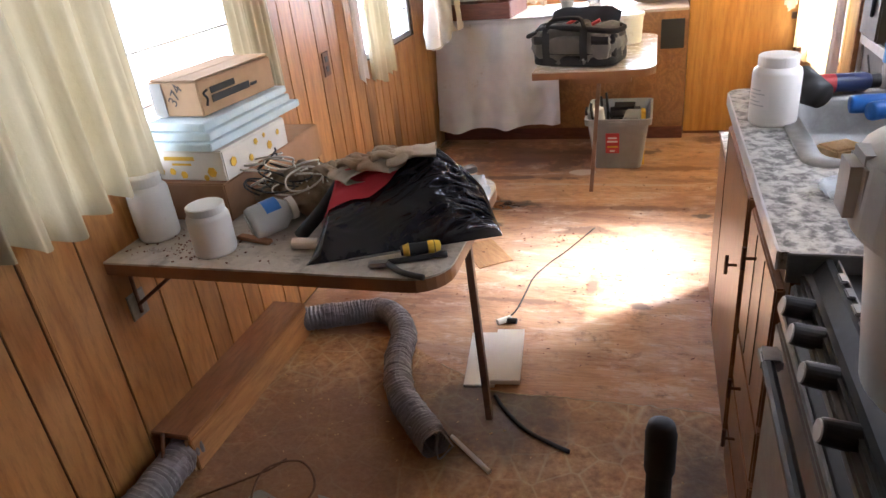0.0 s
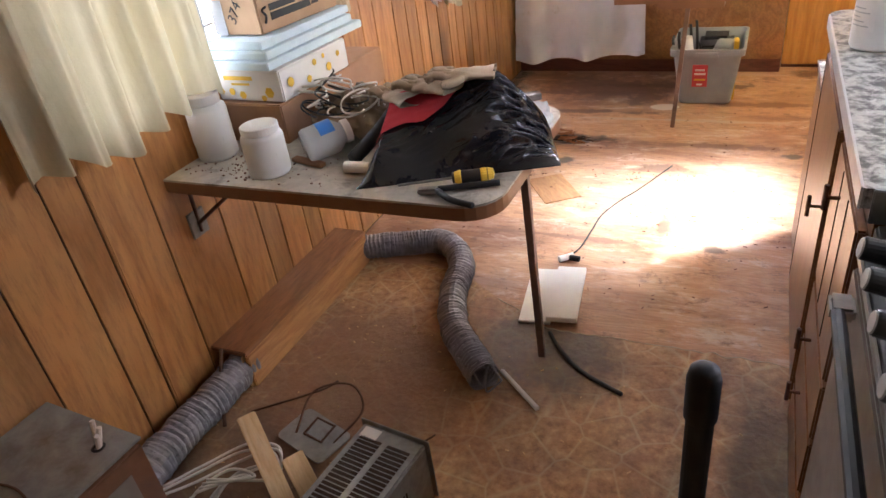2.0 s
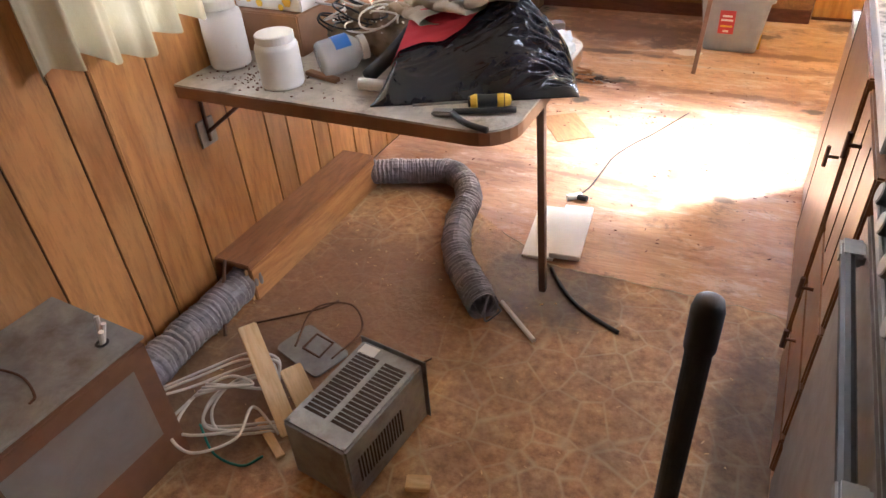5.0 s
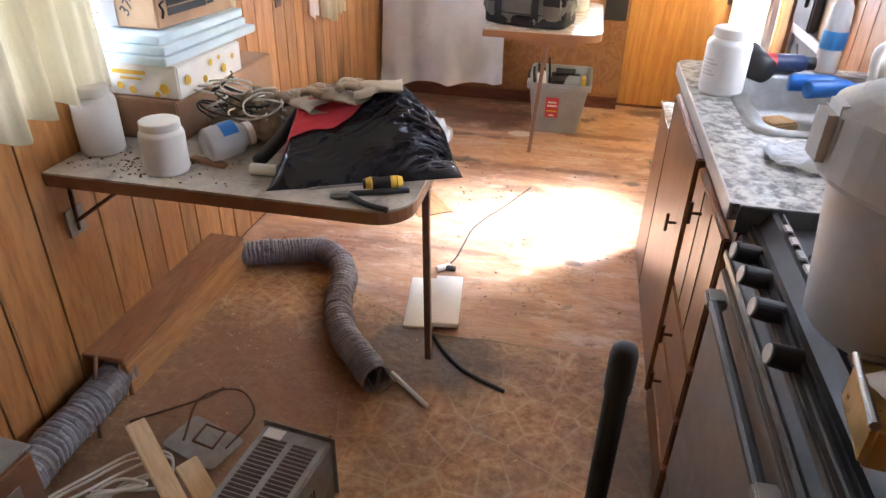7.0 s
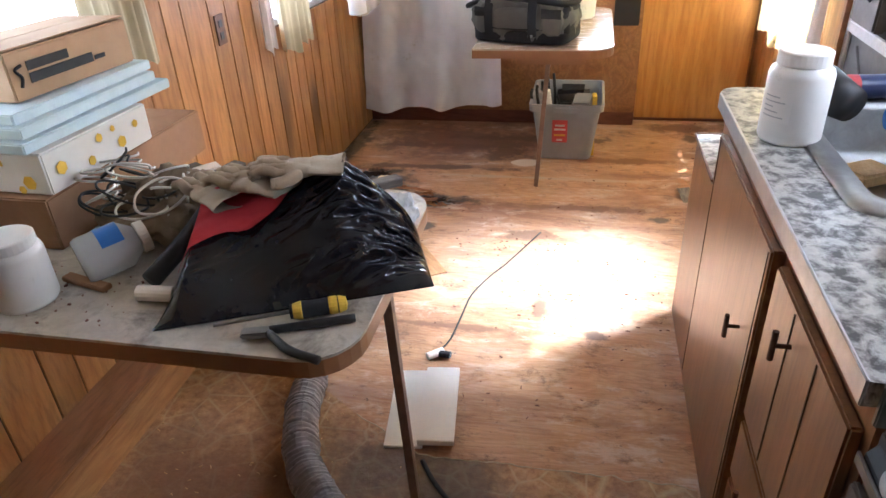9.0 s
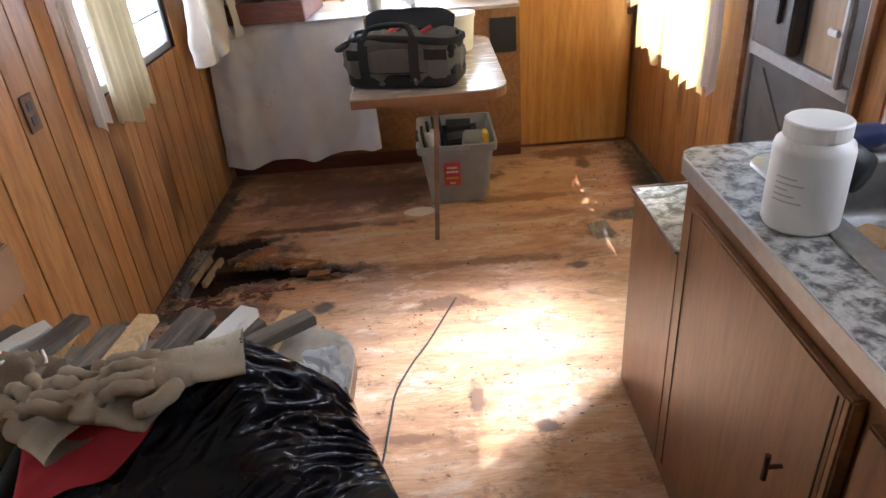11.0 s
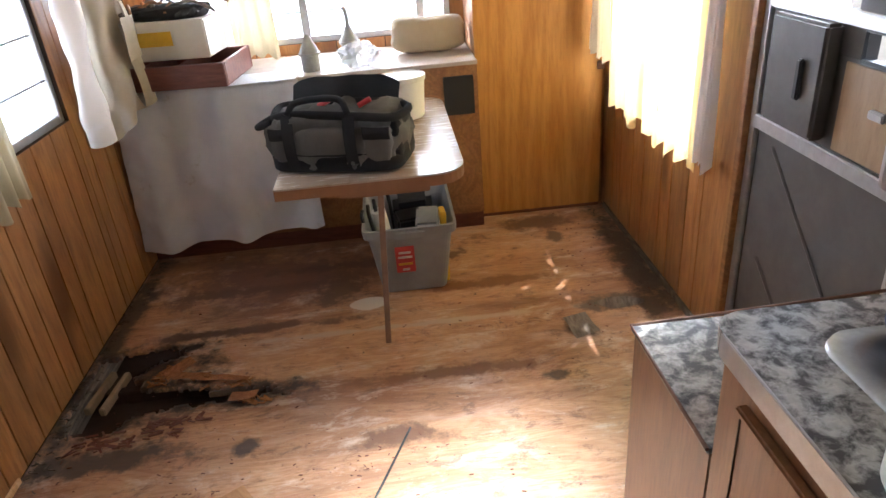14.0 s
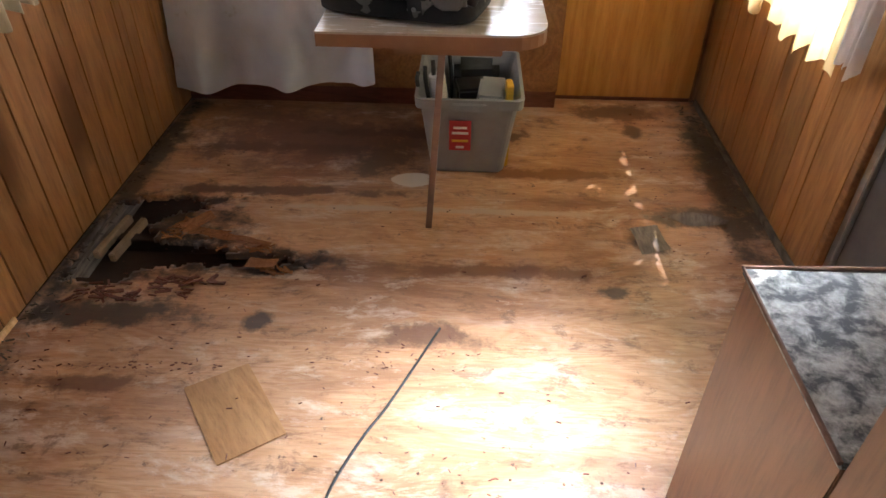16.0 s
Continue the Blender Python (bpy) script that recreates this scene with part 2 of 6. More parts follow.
LABELRED = flat("red_label", (0.6, 0.06, 0.06), 0.5)
BLUE = flat("blue_plastic", (0.02, 0.16, 0.55), 0.4)
BRASS = mat("brass", (0.5, 0.33, 0.12), (0.66, 0.46, 0.18), 0.3, 12, metal=0.7, rel=0.1, dirt=(0.3, 0.16, 0.08), dirt_at=(0.45, 0.6))


def glass_mat(name, tint, rough=0.0, weight=1.0):
    m = bpy.data.materials.new(name)
    t, p = nodes_of(m)
    p.inputs["Base Color"].default_value = (*tint, 1)
    p.inputs["Transmission Weight"].default_value = weight
    p.inputs["Roughness"].default_value = rough
    p.inputs["IOR"].default_value = 1.1
    return m


GLASS = glass_mat("window_glass", (0.97, 0.98, 0.98), 0.02)
CLEAR = glass_mat("clear_plastic", (0.88, 0.91, 0.93), 0.15, 0.6)


def floor_mat():
    m = bpy.data.materials.new("stained_plywood")
    t, p = nodes_of(m)
    vec, wide = coords(t, (1, 1, 1)), coords(t, (0.45, 1.6, 1))
    fig = noise_of(t, coords(t, (0.5, 2.2, 1)), 3.5, 3, 0.5, 1.5)
    rings = maths(t, "MULTIPLY", maths(t, "PINGPONG", fig, 0.06), 16.0)
    col = mixed(t, rings, (0.48, 0.28, 0.155), (0.58, 0.37, 0.225))
    col = mixed(t, ramp(t, noise_of(t, coords(t, (2.2, 42, 1)), 4, 6, 0.75), (0.47, B0), (0.75, (0.55, 0.55, 0.55))), col, (0.2, 0.095, 0.05))
    brown = noise_of(t, wide, 2.2, 8, 0.65, 0.5)
    col = mixed(t, ramp(t, brown, (0.44, B0), (0.64, (0.8, 0.8, 0.8))), col, (0.2, 0.09, 0.05))
    pale = noise_of(t, coords(t, (0.5, 1.9, 3)), 3.1, 8, 0.68, 0.3)
    col = mixed(t, ramp(t, pale, (0.54, B0), (0.7, (0.55, 0.55, 0.55))), col, (0.62, 0.5, 0.42))
    fade = noise_of(t, coords(t, (0.8, 2.0, 1)), 4, 12, 0.78, 0.3)
    col = mixed(t, ramp(t, fade, (0.53, B0), (0.62, (0.65, 0.65, 0.65))), col, (0.66, 0.53, 0.42))
    col = mixed(t, ramp(t, fade, (0.36, (0.6, 0.6, 0.6)), (0.44, B0)), col, (0.14, 0.065, 0.04))
    mott = noise_of(t, coords(t, (1, 1.5, 1)), 8, 12, 0.8, 0.4)
    col = mixed(t, ramp(t, mott, (0.54, B0), (0.62, (0.6, 0.6, 0.6))), col, (0.12, 0.062, 0.04))
    specks = noise_of(t, vec, 26, 8, 0.7)
    col = mixed(t, ramp(t, specks, (0.63, B0), (0.69, (0.85, 0.85, 0.85))), col, (0.05, 0.032, 0.025))
    warp = node(t, "TexNoise", Scale=7.0, Detail=6.0, Roughness=0.7)
    t.links.new(vec, warp.inputs["Vector"])
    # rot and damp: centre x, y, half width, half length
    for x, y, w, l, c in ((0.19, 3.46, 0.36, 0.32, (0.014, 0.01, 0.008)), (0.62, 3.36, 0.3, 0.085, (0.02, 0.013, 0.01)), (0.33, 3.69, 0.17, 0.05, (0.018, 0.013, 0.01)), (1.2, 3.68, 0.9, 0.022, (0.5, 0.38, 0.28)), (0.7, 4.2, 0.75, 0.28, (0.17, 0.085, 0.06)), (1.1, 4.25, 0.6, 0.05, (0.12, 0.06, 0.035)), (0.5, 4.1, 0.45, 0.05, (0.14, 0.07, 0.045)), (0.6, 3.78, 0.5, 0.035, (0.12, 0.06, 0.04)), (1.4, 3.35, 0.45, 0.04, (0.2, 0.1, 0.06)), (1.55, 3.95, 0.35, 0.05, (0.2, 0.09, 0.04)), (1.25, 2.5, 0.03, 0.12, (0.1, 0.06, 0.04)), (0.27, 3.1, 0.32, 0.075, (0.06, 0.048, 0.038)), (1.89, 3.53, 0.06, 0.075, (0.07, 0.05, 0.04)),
                          (0.685, 3.085, 0.055, 0.05, (0.06, 0.045, 0.04)), (2.25, 4.0, 0.11, 0.75, (0.06, 0.045, 0.035)), (1.95, 4.5, 0.2, 0.11, (0.13, 0.06, 0.03)),
                          (2.09, 3.69, 0.19, 0.07, (0.1, 0.07, 0.05)), (1.75, 3.27, 0.06, 0.04, (0.07, 0.05, 0.04)), (0.3, 2.84, 0.22, 0.03, (0.17, 0.085, 0.05)),
                          (0.04, 3.9, 0.07, 1.0, (0.06, 0.045, 0.035)), (1.2, 3.05, 0.16, 0.06, (0.15, 0.08, 0.05)), (0.95, 4.05, 0.12, 0.2, (0.14, 0.08, 0.05)),
                          (0.9, 2.35, 0.5, 0.02, (0.2, 0.1, 0.06)), (1.45, 2.36, 0.05, 0.03, (0.1, 0.06, 0.04)), (1.98, 4.32, 0.05, 0.07, (0.1, 0.06, 0.04))):
        mp = node(t, "Mapping", Location=(-x / w, -y / l, 0), Scale=(1 / w, 1 / l, 0))
        t.links.new(vec, mp.inputs[0])
        ln = t.nodes.new("ShaderNodeVectorMath")
        ln.operation = "LENGTH"
        t.links.new(mp.outputs[0], ln.inputs[0])
        off = maths(t, "SUBTRACT", ln.outputs["Value"], maths(t, "MULTIPLY", maths(t, "SUBTRACT", warp.outputs["Fac"], 0.35), 3.0))
        col = mixed(t, ramp(t, off, (0.05, (0.9, 0.9, 0.9)), (0.55, B0)), col, c)
    # pale spill
    mp = node(t, "Mapping", Location=(-1.07 / 0.1, -3.88 / 0.06, 0), Scale=(10, 1 / 0.06, 0))
    t.links.new(vec, mp.inputs[0])
    ln = t.nodes.new("ShaderNodeVectorMath")
    ln.operation = "LENGTH"
    t.links.new(mp.outputs[0], ln.inputs[0])
    col = mixed(t, ramp(t, maths(t, "SUBTRACT", ln.outputs["Value"], maths(t, "MULTIPLY", warp.outputs["Fac"], 0.6)), (0.46, W1), (0.52, B0)), col, (0.68, 0.6, 0.52))
    tone = node(t, "HueSaturation", Hue=0.497, Saturation=1.1, Value=1.0)
    t.links.new(col, tone.inputs["Color"])
    t.links.new(tone.outputs[0], p.inputs["Base Color"])
    t.links.new(ramp(t, brown, (0.3, (0.36, 0.36, 0.36)), (0.8, (0.25, 0.25, 0.25))), p.inputs["Roughness"])
    bump(t, p, noise_of(t, coords(t, (1, 8, 1)), 12, 6), 0.18, 0.002)
    return m


def lino_mat():
    m = bpy.data.materials.new("worn_linoleum")
    t, p = nodes_of(m)
    vec = coords(t, (1, 1, 1))
    v = t.nodes.new("ShaderNodeTexVoronoi")
    v.feature = "DISTANCE_TO_EDGE"
    v.inputs["Scale"].default_value = 9
    t.links.new(vec, v.inputs["Vector"])
    col = ramp(t, noise_of(t, vec, 30, 8, 0.75), (0.32, (0.24, 0.115, 0.045)), (0.5, (0.5, 0.28, 0.12)), (0.68, (0.7, 0.47, 0.24)))
    col = mixed(t, ramp(t, v.outputs["Distance"], (0.0, (0.85, 0.85, 0.85)), (0.045, B0)), col, (0.62, 0.46, 0.25))
    col = mixed(t, ramp(t, noise_of(t, vec, 3.5, 9, 0.7), (0.42, B0), (0.62, (0.55, 0.55, 0.55))), col, (0.2, 0.095, 0.05))
    for x, y, w, l, c in ((0.98, 1.62, 0.3, 0.25, (0.05, 0.04, 0.032)), (0.45, 1.3, 0.45, 0.5, (0.22, 0.11, 0.06)), (1.66, 1.2, 0.12, 0.5, (0.06, 0.04, 0.025)), (0.3, 0.85, 0.3, 0.3, (0.12, 0.07, 0.045))):
        mp = node(t, "Mapping", Location=(-x / w, -y / l, 0), Scale=(1 / w, 1 / l, 0))
        t.links.new(vec, mp.inputs[0])
        ln = t.nodes.new("ShaderNodeVectorMath")
        ln.operation = "LENGTH"
        t.links.new(mp.outputs[0], ln.inputs[0])
        col = mixed(t, ramp(t, maths(t, "SUBTRACT", ln.outputs["Value"], noise_of(t, vec, 8, 7, 0.7)), (0.1, (0.75, 0.75, 0.75)), (0.6, B0)), col, c)
    t.links.new(col, p.inputs["Base Color"])
    p.inputs["Roughness"].default_value = 0.48
    bump(t, p, maths(t, "ADD", noise_of(t, vec, 60, 5), maths(t, "MULTIPLY", noise_of(t, vec, 14, 6, 0.65), 3.0)), 0.5, 0.003)
    return m


PLY, LINO = floor_mat(), lino_mat()
EARTH = mat("dry_ground", (0.3, 0.26, 0.2), (0.4, 0.36, 0.29), 0.9, 2)


# building helpers
def bx(x0, x1, y0, y1, z0, z1, bev=0.003, bm=None, m=None):
    bm = bm or bmesh.new()
    vs = bmesh.ops.create_cube(bm, size=1)["verts"]
    for v in vs:
        v.co = Vector((x0 + (v.co.x + 0.5) * (x1 - x0), y0 + (v.co.y + 0.5) * (y1 - y0), z0 + (v.co.z + 0.5) * (z1 - z0)))
    if bev:
        es = list({e for v in vs for e in v.link_edges})
        vs = {v for f in bmesh.ops.bevel(bm, geom=es, offset=min(bev, 0.3 * min(abs(x1 - x0), abs(y1 - y0), abs(z1 - z0))), segments=2, affect="EDGES")["faces"] for v in f.verts} | {v for v in vs if v.is_valid}
    if m:
        bmesh.ops.transform(bm, matrix=m, verts=[v for v in vs if v.is_valid])
    return bm


def lathe(profile, seg=28, bm=None, m=None):
    bm = bm or bmesh.new()
    rings = []
    for r, z in profile:
        rings.append([bm.verts.new((r * math.cos(a), r * math.sin(a), z)) for a in (2 * math.pi * i / seg for i in range(seg))] if r > 1e-5 else [bm.verts.new((0, 0, z))])
    made = [v for r in rings for v in r]
    for a, b in zip(rings, rings[1:]):
        for i in range(seg):
            j = (i + 1) % seg
            if len(a) == 1 and len(b) == 1:
                continue
            if len(a) == 1:
                bm.faces.new((a[0], b[j], b[i]))
            elif len(b) == 1:
                bm.faces.new((a[i], a[j], b[0]))
            else:
                bm.faces.new((a[i], a[j], b[j], b[i]))
    if m:
        bmesh.ops.transform(bm, matrix=m, verts=made)
    bmesh.ops.recalc_face_normals(bm, faces=bm.faces)
    return bm


def smooth_path(pts, steps=8):
    pts = [Vector(p) for p in pts]
    ends = [pts[0] * 2 - pts[1], *pts, pts[-1] * 2 - pts[-2]]
    out = []
    for a, b, c, d in zip(ends, ends[1:], ends[2:], ends[3:]):
        for i in range(steps):
            s = i / steps
            out.append(0.5 * (2 * b + (c - a) * s + (2 * a - 5 * b + 4 * c - d) * s * s + (3 * b - a - 3 * c + d) * s ** 3))
    return out + [pts[-1]]


def tube(pts, r, seg=8, steps=8, radius=None, bm=None, caps=True):
    bm = bm or bmesh.new()
    path = smooth_path(pts, steps) if steps else [Vector(p) for p in pts]
    side, rings = None, []
    for i, p in enumerate(path):
        d = (path[min(i + 1, len(path) - 1)] - path[max(i - 1, 0)]).normalized()
        side = (side - d * side.dot(d)).normalized() if side else d.orthogonal().normalized()
        up = d.cross(side)
        rr = r * (radius(i) if radius else 1)
        rings.append([bm.verts.new(p + rr * (math.cos(a) * side + math.sin(a) * up)) for a in (2 * math.pi * k / seg for k in range(seg))])
    for a, b in zip(rings, rings[1:]):
        for k in range(seg):
            bm.faces.new((a[k], a[(k + 1) % seg], b[(k + 1) % seg], b[k]))
    if caps:
        bm.faces.new(rings[0][::-1])
        bm.faces.new(rings[-1])
    return bm


def sheet(f, nu, nv, bm=None, closed=False):
    """A surface f(u, v), u and v from 0 to 1."""
    bm = bm or bmesh.new()
    g = [[bm.verts.new(f(i / nu, j / nv)) for j in range(nv + 1)] for i in range(nu + 1)]
    for i in range(nu):
        for j in range(nv):
            bm.faces.new((g[i][j], g[i + 1][j], g[i + 1][j + 1], g[i][j + 1]))
    return bm


def fin(name, bm, material, smooth=False):
    me = bpy.data.meshes.new(name)
    bm.to_mesh(me)
    bm.free()
    me.materials.append(material)
    if smooth:
        me.shade_smooth()
    return new(name, me)


def part(name, bm, material, parent, label="", smooth=False):
    ob = fin(name, bm, material, smooth)
    ob.parent = parent
    return tagged(ob, label)


def thing(name, at, label, category, group="", rz=0.0, rx=0.0, ry=0.0):
    ob = new(name)
    ob.empty_display_size = 0.05
    ob.matrix_basis = pose(*at, rx, ry, rz)
    return tagged(ob, label, category, group)


def single(name, bm, material, label, category, group="", at=(0, 0, 0), rz=0.0, smooth=False, rx=0.0, ry=0.0, kind=""):
    ob = fin(name, bm, material, smooth)
    ob.matrix_basis = pose(*at, rx, ry, rz)
    return tagged(ob, label, category, group, kind)


def structure(name, bm, material, label, category, smooth=False):
    return tagged(fin(name, bm, material, smooth), label, category, kind="structure")


def rounded(w, l, h, r, seg=6, corners=(1, 1, 1, 1), bm=None):
    """A slab from 0,0,0 to w,l,h with round corners (order: 00, w0, wl, 0l)."""
    bm = bm or bmesh.new()
    out = []
    for (cx, cy, a0), on in zip(((0, 0, 180), (w, 0, 270), (w, l, 0), (0, l, 90)), corners):
        if on:
            px, py = (r if cx == 0 else w - r), (r if cy == 0 else l - r)
            out += [(px + r * math.cos(radians(a0 + 90 * k / seg)), py + r * math.sin(radians(a0 + 90 * k / seg))) for k in range(seg + 1)]
        else:
            out.append((cx, cy))
    lo, hi = [bm.verts.new((x, y, 0)) for x, y in out], [bm.verts.new((x, y, h)) for x, y in out]
    bm.faces.new(lo[::-1]), bm.faces.new(hi)
    for k in range(len(out)):
        j = (k + 1) % len(out)
        bm.faces.new((lo[k], lo[j], hi[j], hi[k]))
    return bm


def wobble(bm, amount, scale, seed=0.0):
    for v in bm.verts:
        v.co += amount * noise.noise_vector(v.co * scale + Vector((seed, seed * 0.7, seed * 1.3)))
    return bm


# the trailer's shell
WID, Y0, Y1, HIGH = 2.31, -1.1, 5.02, 1.95
LEFT_WINDOWS = [(1.02, 2.2, 0.9, 1.55), (3.12, 4.12, 0.84, 1.5)]
RIGHT_OPENINGS = [(1.2, 2.0, 1.25, 1.62), (2.6, 3.27, 0.0, 1.86), (3.56, 4.5, 0.66, 1.5)]
BACK_WINDOWS = [(0.12, 1.6, 0.9, 1.5)]


def wall(name, lo, hi, holes, box, label):
    """A wall along one axis, cut open at holes (from, to, bottom, top)."""
    bm, at = bmesh.new(), lo
    for a, b, z0, z1 in sorted(holes):
        box(bm, at, a, -0.05, HIGH)
        if z0 > 0:
            box(bm, a, b, -0.05, z0)
        box(bm, a, b, z1, HIGH)
        at = b
    box(bm, at, hi, -0.05, HIGH)
    return structure(name, bm, GROOVE, label, "wall")


wall_left = wall("wall_left", Y0, Y1, LEFT_WINDOWS, lambda bm, a, b, z, y: bx(-0.06, -0.005, a, b, z, y, 0, bm), "wood panelled wall with irregular vertical grooves")
wall_right = wall("wall_right", Y0, Y1, RIGHT_OPENINGS, lambda bm, a, b, z, y: bx(WID + 0.005, WID + 0.06, a, b, z, y, 0, bm), "wood panelled wall with a window and a door")
wall_back = wall("wall_back", -0.06, WID + 0.06, BACK_WINDOWS, lambda bm, a, b, z, y: bx(a, b, Y1, Y1 + 0.06, z, y, 0, bm), "end wall with a wide window")
structure("wall_front", bx(-0.06, WID + 0.06, Y0 - 0.06, Y0, -0.05, HIGH, 0), PANEL, "plain wood panelled end wall", "wall")
structure("ceiling", bx(-0.06, WID + 0.06, Y0 - 0.06, Y1 + 0.06, HIGH, HIGH + 0.05, 0), CEIL, "pale painted flat ceiling", "ceiling")
structure("ground", sheet(lambda u, v: (400 * (u - 0.5), 400 * (v - 0.5), -0.55), 40, 40), EARTH, "dry bare ground outside", "ground")

# added boards that glow: they whiten the windows and light the room
DAYGLOW = bpy.data.materials.new("glowing_backdrop")
ht, hp = nodes_of(DAYGLOW)
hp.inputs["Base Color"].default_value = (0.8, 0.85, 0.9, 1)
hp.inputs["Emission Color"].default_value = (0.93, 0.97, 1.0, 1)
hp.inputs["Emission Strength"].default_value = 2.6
structure("backdrop_1", bx(-2.62, -2.6, -3, 8, -0.55, 3.2, 0), DAYGLOW, "added glowing board standing in for bright daylight outside", "backdrop")
structure("backdrop_2", bx(-2.6, 2.6, 8.0, 8.02, -0.55, 3.2, 0), DAYGLOW, "added glowing board standing in for bright daylight outside", "backdrop")


ROT = [(0.02, 3.24), (0.19, 3.215), (0.27, 3.3), (0.42, 3.335), (0.6, 3.325), (0.66, 3.345), (0.8, 3.35), (0.72, 3.385), (0.56, 3.385), (0.5, 3.425),
       (0.26, 3.46), (0.2, 3.53), (0.26, 3.62), (0.4, 3.66), (0.26, 3.715), (0.1, 3.7), (0.02, 3.66)]


def in_hole(x, y):
    """The rotted gap in the floor by the wall."""
    if not (0.02 < x < 0.9 and 3.1 < y < 3.8):
        return False
    x += 0.03 * noise.noise(Vector((x * 14, y * 14, 0))) + 0.02 * noise.noise(Vector((x * 45, y * 45, 4)))
    y += 0.03 * noise.noise(Vector((x * 16, y * 16, 9))) + 0.02 * noise.noise(Vector((x * 40, y * 60, 2)))
    inside = False
    for (ax, ay), (bx_, by) in zip(ROT, ROT[1:] + ROT[:1]):
        if (ay > y) != (by > y) and x < ax + (bx_ - ax) * (y - ay) / (by - ay):
            inside = not inside
    return inside


def floor_mesh():
    bm, s = bmesh.new(), 0.012
    nx, ny = int(WID / s) + 1, int((Y1 - Y0) / s)
    fine = {}

    def vert(i, j):
        if (i, j) not in fine:
            x, y = min(i * s, WID), Y0 + j * s
            fine[i, j] = bm.verts.new((x + (0.006 * noise.noise(Vector((x * 40, y * 40, 1))) if 0 < i < nx else 0), y + 0.006 * noise.noise(Vector((x * 40, y * 40, 7))), 0.0))
        return fine[i, j]

    for j in range(ny):
        for i in range(nx):
            if not in_hole((i + 0.5) * s, Y0 + (j + 0.5) * s):
                bm.faces.new((vert(i, j), vert(i + 1, j), vert(i + 1, j + 1), vert(i, j + 1)))
    rim = [e for e in bm.edges if e.is_boundary]
    low = bmesh.ops.extrude_edge_only(bm, edges=rim)["geom"]
    for v in low:
        if isinstance(v, bmesh.types.BMVert):
            v.co.z -= 0.018
    return bm


structure("floor", floor_mesh(), PLY, "water-stained bare plywood floor with a rotted hole", "floor", True)
# slab and joists near black: the hole's shade is put into their colour
subfloor = structure("subfloor", bx(0, WID, 2.9, 3.95, -0.12, -0.09, 0), GROOVE, "near-black slab standing in for the shade under the rotted floor", "floor")
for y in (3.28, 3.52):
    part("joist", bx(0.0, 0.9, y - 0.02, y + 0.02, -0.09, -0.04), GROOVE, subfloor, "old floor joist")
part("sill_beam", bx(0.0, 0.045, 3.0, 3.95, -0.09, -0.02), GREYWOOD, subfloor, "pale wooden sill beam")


def lino_mesh():
    def edge(x):
        base = 1.738 + 0.02 * noise.noise(Vector((x * 6, 0, 0))) + 0.012 * noise.noise(Vector((x * 25, 3, 0)))
        return base + (0.27 * min(1, max(0, (0.97 - x) / 0.45)) ** 1.0)
    bm = sheet(lambda u, v: (0.0 + u * 1.715, Y0 + (edge(u * 1.715) - Y0) * v, 0.004), 120, 40)
    ext = bmesh.ops.extrude_edge_only(bm, edges=[e for e in bm.edges if e.is_boundary])["geom"]
    for v in ext:
        if isinstance(v, bmesh.types.BMVert):
            v.co.z = 0.0005
    return bm


def lino_lip():
    """The pale torn backing along the covering's edge."""
    bm, pts = bmesh.new(), []
    for k in range(150):
        x = 0.75 + 0.96 * k / 149
        y = 1.738 + 0.02 * noise.noise(Vector((x * 6, 0, 0))) + 0.012 * noise.noise(Vector((x * 25, 3, 0))) + 0.27 * min(1, max(0, (0.97 - x) / 0.45))
        pts.append((x, y + 0.001, 0.0035 + 0.002 * noise.noise(Vector((x * 30, 1, 0)))))
    return tube(pts, 0.0032, 6, 0, radius=lambda i: 0.55 + 0.7 * abs(noise.noise(Vector((i * 0.31, 0, 0)))), bm=bm)


structure("trim_5", lino_lip(), CARDPALE, "pale torn backing along the linoleum's edge", "torn edge")
structure("linoleum", lino_mesh(), LINO, "worn brown patterned linoleum with a torn edge", "floor covering")

# wall boards
WIDTHS = (0.16, 0.105, 0.19, 0.12, 0.15, 0.1, 0.2, 0.13)


def boards(parent, lo, hi, holes, box, start=0, lines=()):
    at, k = lo, start
    while at < hi - 0.02:
        ahead = [y for y in lines if y > at + 0.02]
        end = min(hi, at + WIDTHS[k % len(WIDTHS)] if not ahead or ahead[0] - at > 0.32 else ahead[0])
        k += 1
        cuts = sorted({at, end, *(c for a, b, *_ in holes for c in (a, b) if at + 0.004 < c < end - 0.004)})
        for a, b in zip(cuts, cuts[1:]):
            ga, gb = (0.0025 if a == at else 0), (0.0025 if b == end else 0)
            hole = [h for h in holes if h[0] - 0.002 <= a and b <= h[1] + 0.002]
            for z0, z1 in ([(0.003, hole[0][2]), (hole[0][3], HIGH)] if hole else [(0.003, HIGH)]):
                if z1 - z0 > 0.01:
                    part("panel_board", box(a + ga, b - gb, z0, z1), PANEL, parent)
        at = end


